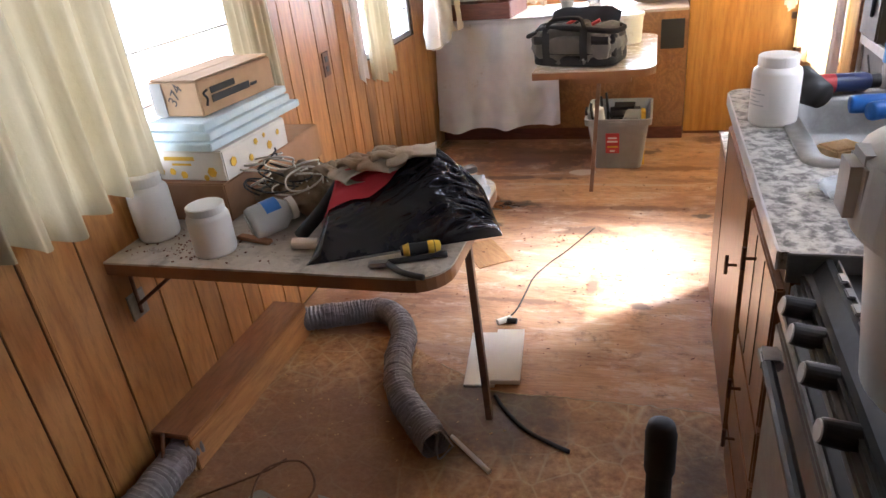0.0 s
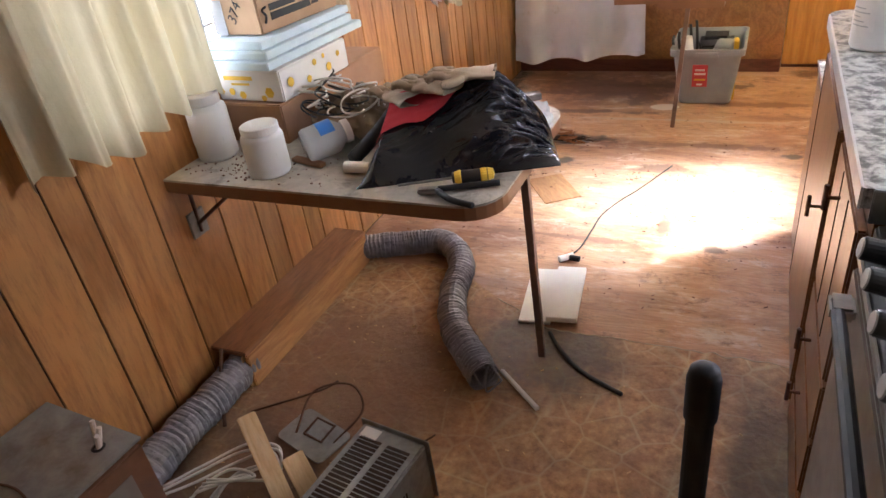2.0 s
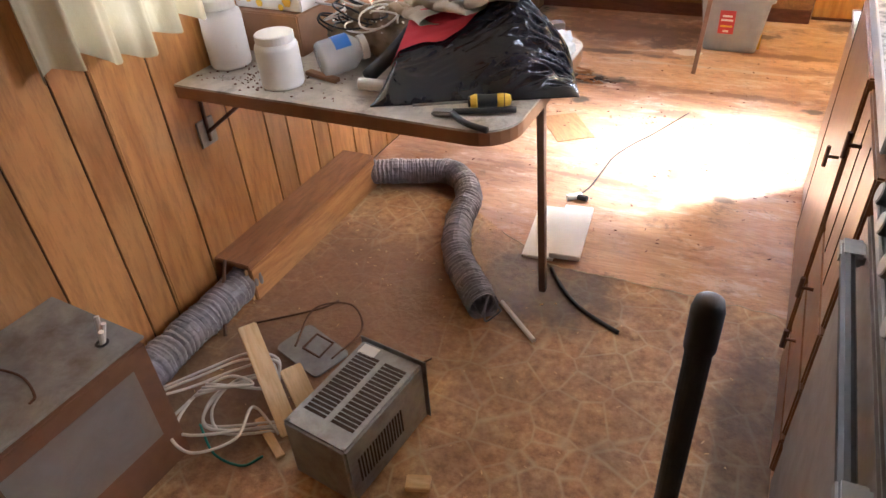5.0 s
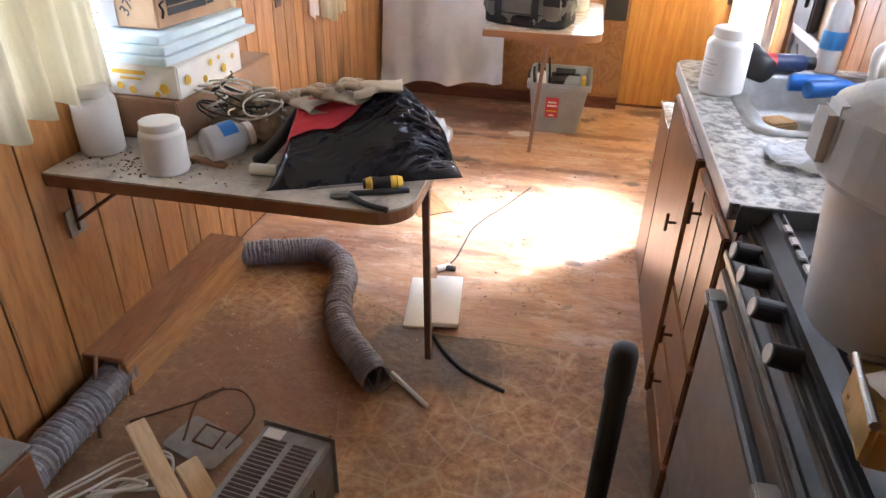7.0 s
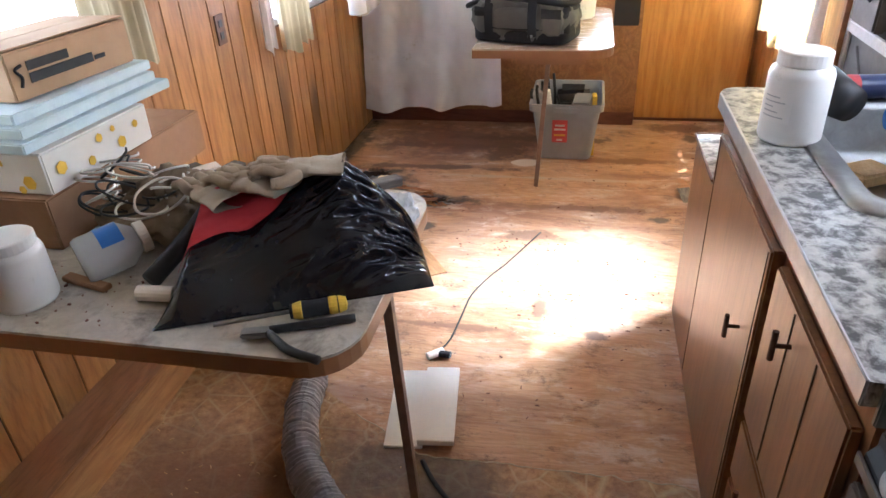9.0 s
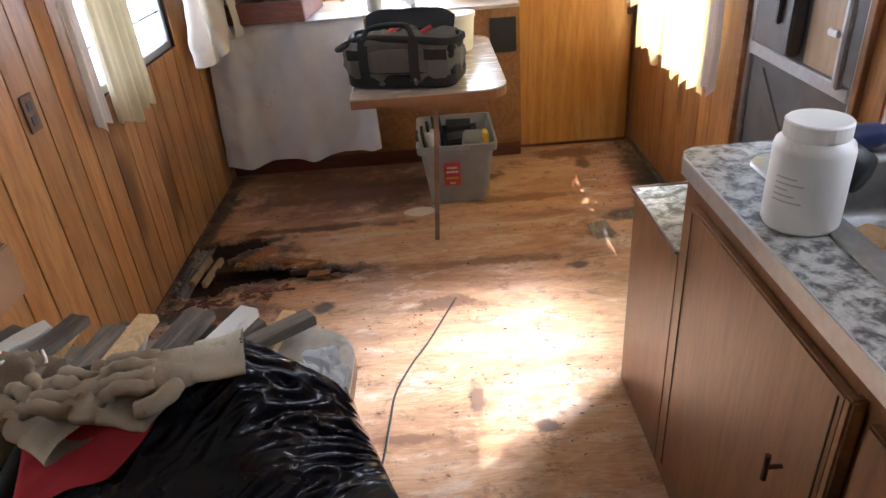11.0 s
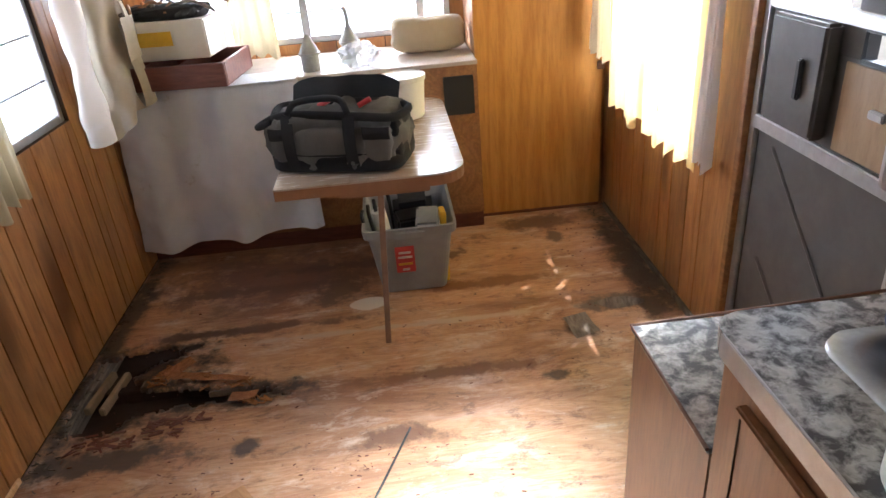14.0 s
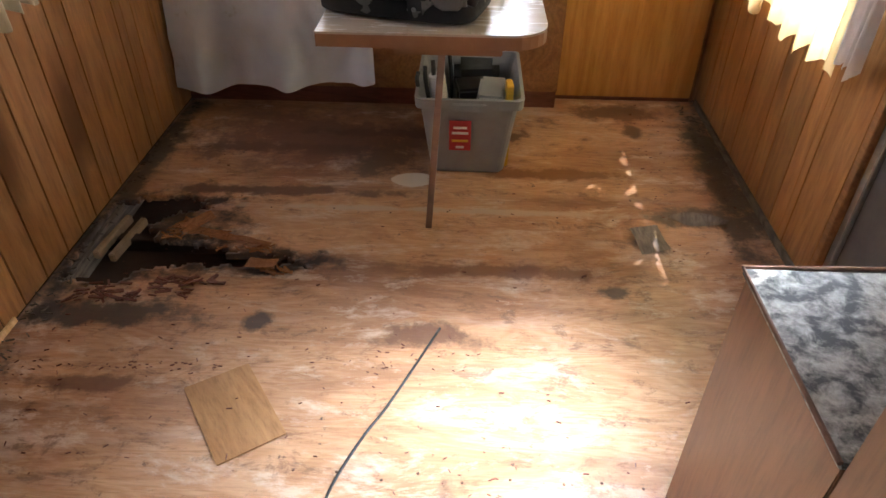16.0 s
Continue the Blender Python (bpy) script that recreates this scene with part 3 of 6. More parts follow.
# windows
def window(name, axis, at, lo, hi, z0, z1, mullions, label):
    """A window in an opening. axis: the wall's normal; at: the plane of the glass."""
    top = tagged(new(name), label, "window", kind="structure")

    def bar(a, b, c, d, t=0.015):
        return bx(at - t, at + t, a, b, c, d, 0.003) if axis == "x" else bx(a, b, at - t, at + t, c, d, 0.003)

    f = bar(lo, lo + 0.03, z0, z1)
    for q in ((hi - 0.03, hi, z0, z1), (lo + 0.03, hi - 0.03, z0, z0 + 0.03), (lo + 0.03, hi - 0.03, z1 - 0.03, z1)):
        g = bar(*q)
        me = bpy.data.meshes.new("tmp")
        g.to_mesh(me), g.free()
        f.from_mesh(me)
        bpy.data.meshes.remove(me)
    part("window_frame", f, ALU, top, "bare aluminium frame")
    for c in mullions:
        part("mullion", bar(c - 0.02, c + 0.02, z0 + 0.03, z1 - 0.03), ALU, top)
    for k in range(1, 4):
        z = z0 + (z1 - z0) * k / 4
        part("louvre_bar", bar(lo + 0.03, hi - 0.03, z - 0.004, z + 0.004, 0.008), ALU, top)
    edges = [lo, *mullions, hi]
    for a, b in zip(edges, edges[1:]):
        g = part("pane", bar(a + 0.02, b - 0.02, z0 + 0.02, z1 - 0.02, 0.0015), GLASS, top)
        g.visible_shadow = False
    return top


window("window_1", "x", -0.035, *LEFT_WINDOWS[0], (1.6,), "curtained aluminium side window over the table")
window("window_2", "x", -0.035, *LEFT_WINDOWS[1], (3.62,), "aluminium louvre window with open curtains")
window("window_3", "x", WID + 0.035, *RIGHT_OPENINGS[2], (4.09,), "sunlit window behind yellow curtains")
# window_5 is out of view, added as an opening for the kitchen fill
window("window_5", "x", WID + 0.035, *RIGHT_OPENINGS[0], (1.6,), "small aluminium window over the sink")
window("window_4", "y", Y1 + 0.035, *BACK_WINDOWS[0], (0.86, 1.45), "wide aluminium end window")


# door
def trailer_door():
    y0, y1 = RIGHT_OPENINGS[1][:2]
    top = tagged(new("door_1"), "grey metal trailer door with aluminium rails and glass above", "door", kind="structure")
    x = WID + 0.01
    leaf = bx(x, x + 0.03, y0 + 0.03, y1 - 0.03, 0.02, 1.1)
    bx(x, x + 0.03, y0 + 0.03, 2.7, 1.1, 1.17, 0, leaf)
    bx(x, x + 0.03, 2.85, y1 - 0.03, 1.1, 1.17, 0, leaf)
    part("door_leaf", leaf, DOORGREY, top, "dark grey embossed panel")
    part("jamb", bx(x - 0.012, x + 0.045, y0, y0 + 0.03, 0.0, 1.86), ALU, top)
    part("jamb", bx(x - 0.012, x + 0.045, y1 - 0.03, y1, 0.0, 1.86), ALU, top)
    part("head", bx(x - 0.012, x + 0.045, y0 + 0.03, y1 - 0.03, 1.83, 1.86), ALU, top)
    part("rail", bx(x - 0.016, x - 0.001, y0 + 0.03, y1 - 0.03, 0.835, 0.875), ALU, top, "pale aluminium cross rail")
    part("rail", bx(x - 0.016, x - 0.001, y0 + 0.03, y1 - 0.03, 1.17, 1.2), ALU, top, "pale aluminium cross rail")
    part("grab_bar", tube([(x - 0.02, y0 + 0.07, 0.875), (x - 0.03, y0 + 0.07, 0.9), (x - 0.03, y0 + 0.07, 1.12), (x - 0.02, y0 + 0.07, 1.165)], 0.012), ALU, top)
    # dull tan panel: a reflection on the door, put in as colour
    part("tan_board", bx(x - 0.006, x - 0.001, y0 + 0.1, y0 + 0.3, 0.88, 1.09), TAN, top, "dull tan panel standing in for a reflection on the door")
    box = part("lock_box", bx(x - 0.045, x - 0.001, 2.93, 3.17, 0.89, 1.168, 0.008), DOORGREY, top, "dark plastic sliding screen panel")
    part("pull", bx(x - 0.06, x - 0.046, 2.99, 3.01, 0.98, 1.08, 0.004), BLACK, box)
    part("catch", bx(x - 0.02, x - 0.007, y0 + 0.13, y0 + 0.18, 0.99, 1.01), ALU, top)
    for k, (a, b) in enumerate((((3.15, 0.8), (2.66, 0.35)), ((3.15, 0.45), (2.66, 0.0)))):
        part("emboss_rib", tube([(x, a[0], a[1]), (x, b[0], max(b[1], 0.06))], 0.006, 6, 0), DOORGREY, top)
    # made wide to block the sun and shape the floor patch's near edge
    part("stile", bx(x, x + 0.03, y0 + 0.03, 2.9, 1.2, 1.83), DOORGREY, top)
    g = part("pane", bx(x + 0.012, x + 0.015, 2.9, y1 - 0.03, 1.2, 1.83, 0), GLASS, top)
    g.visible_shadow = False
    part("small_window_frame", tube([(x - 0.004, 2.7, 1.1), (x - 0.004, 2.85, 1.1), (x - 0.004, 2.85, 1.166), (x - 0.004, 2.7, 1.166), (x - 0.004, 2.7, 1.1)], 0.006, 4, 0), BLACK, top, "dark frame of a small opening")


trailer_door()


# curtains
def curtain(name, a, b, ztop, zbot, folds, amp, material, label, seed, ragged=0.03, belly=0.0, freq=4, fleck_holes=()):
    (ax, ay), (bx_, by) = a, b
    d = Vector((bx_ - ax, by - ay))
    n = Vector((-d.y, d.x)).normalized()

    def f(u, v):
        wob = noise.noise(Vector((u * 5, v * 1.5, seed)))
        ph = folds * 2 * math.pi * u + 1.2 * wob
        off = amp * (math.sin(ph) + 0.4 * math.sin(2.3 * ph + seed)) * (0.35 + 0.65 * v) + belly * math.sin(math.pi * u) * v
        zb = zbot + ragged * noise.noise(Vector((u * freq, seed, 0))) + 0.012 * math.sin(ph * 1.0)
        z = ztop + (zb - ztop) * v
        p = Vector((ax, ay)) + d * (u + 0.012 * wob * v) + n * off
        return (p.x, p.y, z)

    bm = sheet(f, int(folds * 14), 130 if fleck_holes else 30)
    gone = []
    for face in bm.faces:
        c = face.calc_center_median()
        if any(((c.y - y) / ry) ** 2 + ((c.z - z) / rz) ** 2 < 1 for y, z, ry, rz in fleck_holes):
            gone.append(face)
    bmesh.ops.delete(bm, geom=gone, context="FACES")
    return single(name, bm, material, label, "curtain", "curtains", smooth=True)


curtain("curtain", (0.075, 0.86), (0.06, 1.53), 1.7, 0.885, 6.5, 0.034, CURTAIN, "cream pleated curtain hanging over the side window", 1.0, 0.05)
curtain("curtain", (0.045, 2.06), (0.045, 2.34), 1.7, 0.95, 5, 0.014, CURTAIN, "cream pleated curtain hanging at the window's end", 2.0)
curtain("curtain", (0.05, 3.1), (0.04, 3.2), 1.7, 0.78, 2, 0.012, CURTAINW, "narrow faded curtain edge with ragged hem", 3.0, 0.03)
curtain("curtain", (0.05, 3.27), (0.06, 3.56), 1.7, 0.74, 4, 0.018, CURTAIN, "cream curtain pulled aside in folds", 4.0, 0.05)
# holes added where the sun must pass to cast flecks on the floor
curtain("curtain", (2.27, 4.5), (2.265, 3.5), 1.7, 0.6, 9, 0.014, CURTAINY, "sunlit yellow curtain with uneven hem and small holes added for sun flecks", 6.0, 0.07, 0.0, 13,
        ((4.226, 1.068, 0.008, 0.014), (4.196, 0.85, 0.008, 0.03), (3.998, 0.731, 0.009, 0.012), (3.849, 0.738, 0.014, 0.018), (3.698, 0.725, 0.01, 0.022)))
curtain("curtain", (2.22, 4.58), (2.2, 4.28), 1.7, 0.83, 3, 0.02, CURTAINW, "pale pink gathered curtain beside the closet", 7.0, 0.03)
curtain("curtain", (2.26, 3.5), (2.25, 3.38), 1.7, 0.66, 3, 0.016, CURTAINW, "gathered faded curtain edge by the door", 8.0, 0.02)
curtain("curtain", (0.5, 4.97), (0.72, 4.96), 1.7, 0.86, 3, 0.014, CURTAIN, "cream curtain gathered at the end window", 9.0, 0.03)


# garment by the far window
def jacket():
    top = thing("jacket", (0.15, 4.3, 0), "pale tan and white jacket hanging beside the window", "jacket")

    def body(u, v):
        a = 2 * math.pi * u
        z = 1.62 - 0.84 * v + 0.05 * v * math.sin(a + 0.7) + 0.02 * noise.noise(Vector((6 * u, 3, 1)))
        fold = 0.02 * math.sin(5 * a + 4 * noise.noise(Vector((2 * u, 3 * v, 2)))) * (0.4 + v) + 0.03 * noise.noise(Vector((5 * u, 4 * v, 7)))
        taper = 0.75 + 0.25 * math.sin(math.pi * min(1, 0.15 + v * 0.8))
        return (max(-0.145, (0.075 + fold) * math.cos(a)), (0.215 * taper + fold) * math.sin(a) + 0.03 * v, z)
    part("body", sheet(body, 120, 50), GARMENT, top, "tan cloth body with creases", True)

    def sleeve(u, v):
        a = 2 * math.pi * u
        r = 0.058 - 0.006 * v + 0.012 * math.sin(14 * v + 2 * a) * v + 0.012 * noise.noise(Vector((3 * u, 9 * v, 4)))
        return (0.0 + 0.7 * r * math.cos(a) + 0.02 * v, -0.24 - 0.1 * v + 1.15 * r * math.sin(a), 1.6 - 0.76 * v)
    arm = part("sleeve", sheet(sleeve, 48, 60), CURTAINW, top, "white hanging sleeve", True)
    part("cuff", sheet(lambda u, v: (0.02 + 0.044 * math.cos(2 * math.pi * u), -0.34 + 0.068 * math.sin(2 * math.pi * u), 0.85 - 0.07 * v), 32, 4), CURTAINW, arm, "knitted white cuff", True)
    part("pocket", wobble(sheet(lambda u, v: (0.103, -0.07 + 0.14 * u, 1.02 + 0.16 * v), 8, 8), 0.01, 14), GARMENT, top, "patch pocket", True)


GARMENT = cloth_mat("tan_garment", (0.42, 0.36, 0.27), (0.58, 0.52, 0.42), 0.12)
jacket()


# kitchen units
def handle(parent, y, z, x=1.71):
    h = part("handle", tube([(x, y, z), (x - 0.025, y, z)], 0.004, 8, 0), RUST, parent, "dark metal T handle")
    part("grip", tube([(x - 0.026, y, z - 0.027), (x - 0.026, y, z + 0.027)], 0.005, 8, 0), RUST, h)


FX = 1.722
unit = thing("kitchen_cabinet", (0, 0, 0), "brown wood-veneer kitchen cabinet with a door ajar", "cabinet")
part("body", bx(FX + 0.051, WID, 1.501, 2.154, 0.0, 0.77, 0), VENEER, unit)
part("front_panel", bx(FX, FX + 0.05, 1.095, 2.195, 0.0, 0.88, 0), VENEER, unit)
part("drawer_case", bx(FX + 0.051, WID, 1.095, 1.5, 0.0, 0.88, 0), VENEER, unit)
part("end_panel", bx(FX + 0.051, WID, 2.155, 2.195, 0.0, 0.88, 0), VENEER, unit)
door = part("door", bx(FX - 0.02, FX - 0.001, 1.535, 2.12, 0.085, 0.83, 0.004), VENEER, unit, "large flat door slightly ajar")
part("door_edge", bx(FX - 0.026, FX - 0.001, 1.515, 1.533, 0.075, 0.84, 0.004), BROWN, door, "dark worn door edge")
handle(door, 1.63, 0.6, FX - 0.02)
up = part("door", bx(FX - 0.02, FX - 0.001, 1.11, 1.49, 0.5, 0.83, 0.004), VENEER, unit)
for y in (1.24, 1.36):
    part("groove_line", bx(FX - 0.0215, FX - 0.0195, y - 0.002, y + 0.002, 0.51, 0.82, 0), GROOVE, up)
handle(up, 1.345, 0.77, FX - 0.02)
for z0, z1 in ((0.345, 0.485), (0.185, 0.33), (0.06, 0.17)):
    dr = part("drawer", bx(FX - 0.02, FX - 0.001, 1.11, 1.49, z0, z1, 0.004), VENEER, unit)
    if z0 > 0.1:
        handle(dr, 1.345, (z0 + z1) / 2, FX - 0.02)
for y in (1.55, 2.1):
    part("hinge_line", bx(FX - 0.0215, FX - 0.0195, y - 0.0015, y + 0.0015, 0.1, 0.82, 0), GROOVE, door)
low = thing("low_cabinet", (0, 0, 0), "low wood-veneer cabinet with a mouldy laminate top", "cabinet")
part("body", bx(FX, WID, 2.2, 2.555, 0.0, 0.655, 0.002), VENEER, low)
part("top", bx(FX - 0.006, WID, 2.198, 2.562, 0.656, 0.668, 0.003), MOULDY, low, "white laminate speckled with black mould")
part("rim", tube([(FX - 0.006, 2.2, 0.668), (FX - 0.006, 2.562, 0.668), (WID - 0.01, 2.575, 0.674)], 0.004, 6, 0), RUST, low)


def countertop():
    top = thing("countertop", (1.697, 1.09, 0.884), "white marbled laminate worktop stained with black mould", "worktop")
    w, l = WID - 1.697, 2.215 - 1.09
    sx0, sx1, sy0, sy1 = 0.13, 0.54, 0.44, 1.02
    bm = bmesh.new()
    rounded(sx0, l, 0.035, 0.05, corners=(0, 0, 0, 1), bm=bm)
    for q in ((sx0, sx1, 0, sy0), (sx0, sx1, sy1, l), (sx1, w, 0, l)):
        bx(*q, 0, 0.035, 0, bm)
    part("slab", bm, LAMINATE, top)
    e = part("edge_strip", bx(-0.004, 0.001, 0.0, l - 0.05, -0.002, 0.037, 0.002), ALU, top, "worn pale metal edging")
    return top


countertop()


def sink():
    top = thing("kitchen_sink", (1.822, 1.525, 0.919), "dull stainless steel sink set in the worktop", "sink")
    w, l, d = 0.42, 0.59, 0.13

    def loop(ins, z, r=0.05, seg=6):
        out = []
        for cx, cy, a0 in ((ins, ins, 180), (w - ins, ins, 270), (w - ins, l - ins, 0), (ins, l - ins, 90)):
            px, py = (cx + r if cx < w / 2 else cx - r), (cy + r if cy < l / 2 else cy - r)
            out += [(px + r * math.cos(radians(a0 + 90 * k / seg)), py + r * math.sin(radians(a0 + 90 * k / seg)), z) for k in range(seg + 1)]
        return out
    bm = bmesh.new()
    rings = [[bm.verts.new(q) for q in loop(*a)] for a in ((-0.02, 0.0), (-0.018, 0.007), (0.005, 0.008), (0.028, 0.004), (0.035, -0.01), (0.045, -d + 0.03), (0.07, -d))]
    for a, b in zip(rings, rings[1:]):
        for k in range(len(a)):
            j = (k + 1) % len(a)
            bm.faces.new((a[k], a[j], b[j], b[k]))
    bm.faces.new(rings[-1])
    part("basin", bm, STEEL, top, smooth=True)
    part("drain", lathe([(0, -d + 0.002), (0.035, -d + 0.003), (0.04, -d + 0.001)], m=Matrix.Translation((w / 2, l / 2, 0.002))), RUST, top)


sink()


# range
def cooker():
    top = thing("gas_range", (0, 0, 0), "brown and black gas range with dusty knobs", "range")
    y0, y1 = 0.42, 1.085
    part("body", bx(FX, WID - 0.02, y0, y1, 0.05, 0.86, 0.004), DOORGREY, top)
    part("cooktop", bx(FX + 0.012, WID - 0.02, y0, y1, 0.862, 0.885, 0.006), BLACK, top, "black greasy cooktop")
    bm = bmesh.new()
    prof = [(FX - 0.012, 0.812), (FX - 0.01, 0.826), (FX + 0.046, 0.912), (FX + 0.056, 0.914), (FX + 0.06, 0.905), (FX + 0.06, 0.862), (FX + 0.012, 0.812)]
    ends = [[bm.verts.new((x, y, z)) for x, z in prof] for y in (y0, y1 - 0.007)]
    bm.faces.new(ends[0]), bm.faces.new(ends[1][::-1])
    for k in range(len(prof)):
        n = (k + 1) % len(prof)
        bm.faces.new((ends[0][k], ends[1][k], ends[1][n], ends[0][n]))
    part("control_panel", bm, BLACK, top, "sloping black control panel, dusty")
    part("panel_trim", bx(FX - 0.017, FX - 0.0125, y0, y1, 0.805, 0.822, 0.002), STEEL, top, "chrome strip under the panel")
    part("corner_trim", bx(FX - 0.012, WID - 0.02, y1 - 0.006, y1 + 0.003, 0.862, 0.921, 0.002), STEEL, top)
    for y in (0.985, 0.903, 0.803, 0.683):
        k = part("knob", lathe([(0, 0.045), (0.0165, 0.045), (0.018, 0.042), (0.0195, 0.0), (0, 0)], 20, m=pose(FX + 0.016, y, 0.866, 0, -80, 0)), BLACK, top, "black knob")
        part("knob_face", lathe([(0, 0.0475), (0.0145, 0.0475), (0.0155, 0.0455)], 20, m=pose(FX + 0.016, y, 0.866, 0, -80, 0)), PALEGREY, k, "dusty pale knob face")
    od = part("oven_door", bx(FX - 0.018, FX - 0.005, y0 + 0.01, y1 - 0.01, 0.2, 0.785, 0.006), OVEN, top, "brown-grey oven door")
    h = part("oven_handle", tube([(FX - 0.042, y0 + 0.08, 0.765), (FX - 0.042, y1 - 0.09, 0.765)], 0.011, 10, 0), BLACK, od, "black bar handle")
    for y in (y0 + 0.09, y1 - 0.1):
        part("handle_bracket", bx(FX - 0.054, FX - 0.018, y - 0.025, y + 0.025, 0.752, 0.776, 0.005), STEEL, h)
    dw = part("drawer", bx(FX - 0.015, FX - 0.004, y0 + 0.01, y1 - 0.01, 0.07, 0.19, 0.004), OVEN, top)
    bm = bmesh.new()
    for k in range(12):
        y = y0 + 0.05 + k * 0.047
        bx(FX + 0.05, FX + 0.062, y, y + 0.03, 0.915, 0.922, 0.002, bm)
    bx(FX + 0.061, FX + 0.064, y0 + 0.02, y1 - 0.02, 0.886, 0.92, 0.001, bm)
    part("slotted_rail", bm, STEEL, top, "chrome slotted strip")
    for cx, cy in ((1.9, 0.93), (1.9, 0.62), (2.12, 0.93), (2.12, 0.62)):
        g = part("burner", lathe([(0, 0.886), (0.035, 0.886), (0.04, 0.897), (0, 0.9)], 20, m=Matrix.Translation((cx, cy, 0))), RUST, top)
        for a in range(4):
            dx, dy = 0.1 * math.cos(a * math.pi / 2), 0.1 * math.sin(a * math.pi / 2)
            part("grate_bar", tube([(cx + 0.2 * dx, cy + 0.2 * dy, 0.908), (cx + dx, cy + dy, 0.908), (cx + dx, cy + dy, 0.886)], 0.004, 6, 0), BLACK, g)


cooker()


# tables
def wall_table(name, at, w, l, leg_top, leg_foot, label, face=None):
    top = thing(name, at, label, "table")
    part("tabletop", rounded(w, l, 0.006, 0.1, corners=(0, 1, 1, 0)), face or TABLETOP, top, "laminate top with grime")
    bm = rounded(w, l, 0.034, 0.1, corners=(0, 1, 1, 0))
    bmesh.ops.translate(bm, verts=bm.verts, vec=(0, 0, -0.0345))
    part("edge_band", bm, EDGE, top, "brown edge band")
    part("leg", tube([leg_top, leg_foot], 0.0145, 4, 0), LEG, top, "thin brown metal leg")
    return top


t1 = wall_table("fold_down_table", (0.003, 1.255, 0.719), 1.01, 0.68, (0.99, 0.29, -0.035), (0.993, 0.345, -0.718), "fold-down table with grey laminate top on one leg")
br = part("wall_bracket", bx(-0.001, 0.006, 0.03, 0.1, -0.215, -0.13, 0.002), GALV, t1, "metal wall bracket")
part("brace", tube([(0.012, 0.06, -0.17), (0.2, 0.06, -0.036)], 0.006, 6, 0), RUST, t1)
part("hinge_post", tube([(0.008, 0.065, -0.2), (0.012, 0.065, -0.036)], 0.006, 6, 0), RUST, t1)
t2 = wall_table("dinette_table", (0.86, 3.44, 0.711), 0.62, 0.98, (0.335, 0.14, -0.035), (0.29, 0.139, -0.71), "dinette table with pale laminate top on one leg", DINETTE)
part("apron", bx(0.2, 0.5, 0.06, 0.9, -0.075, -0.036), EDGE, t2, "wooden rail under the top")

# bench, closet and far end
bench = thing("bench", (0, 0, 0), "built-in wooden bench cabinet under the end window", "bench")
part("front_panel", bx(0.0, 1.66, 4.5, 4.52, 0.09, 0.83), BROWN, bench, "brown wooden front")
part("kickboard", bx(0.0, 1.66, 4.53, 4.55, 0.0, 0.09), DARKWOOD, bench)
part("top_board", bx(0.0, 1.66, 4.47, Y1 - 0.002, 0.83, 0.848), LEDGE, bench, "pale top board")
vent = part("vent", bx(1.5, 1.64, 4.492, 4.499, 0.6, 0.78), BLACK, bench, "black heating vent")
closet = thing("closet", (0, 0, 0), "tall closet with orange-brown veneer door", "closet")
part("body", bx(1.668, WID - 0.006, 4.645, Y1 - 0.002, 0.0, HIGH - 0.002, 0.002), BROWN, closet)
cd = part("door", bx(1.668, 2.285, 4.622, 4.643, 0.02, HIGH - 0.01, 0.004), ORANGE, closet, "plain orange-brown veneer door")
part("latch", bx(2.255, 2.285, 4.608, 4.6215, 0.72, 0.76, 0.003), RUST, cd)
part("bottom_rail", bx(1.668, 2.285, 4.63, 4.643, 0.001, 0.019, 0.001), DARKWOOD, closet)


def sheet_cloth():
    def f(u, v):
        x = 0.035 + 0.82 * u
        s = v * 1.05
        sway = 0.028 * math.sin(13 * u + 2 + 2 * v) * v + 0.012 * math.sin(31 * u) * v + 0.02 * noise.noise(Vector((u * 6, v * 4, 2))) + 0.01 * noise.noise(Vector((u * 15, v * 11, 6)))
        if s < 0.22:
            return (x + 0.02 * noise.noise(Vector((u * 3, v * 3, 0))), 4.62 - s, 0.853 + 0.004 * noise.noise(Vector((u * 8, v * 8, 0))))
        drop = s - 0.22
        hem = 0.07 * noise.noise(Vector((u * 3.3, 5, 0))) - 0.05 * max(0, (u - 0.8) / 0.2)
        return (x + 0.05 * (u - 0.5) * drop, 4.462 - min(drop, 0.04) * 0.8 - 0.03 * drop + sway, 0.85 - drop * (0.88 - hem * -1) )
    return single("bed_sheet", sheet(f, 50, 60), SHEETW, "white stained sheet draped over the bench front", "sheet", smooth=True)


sheet_cloth()


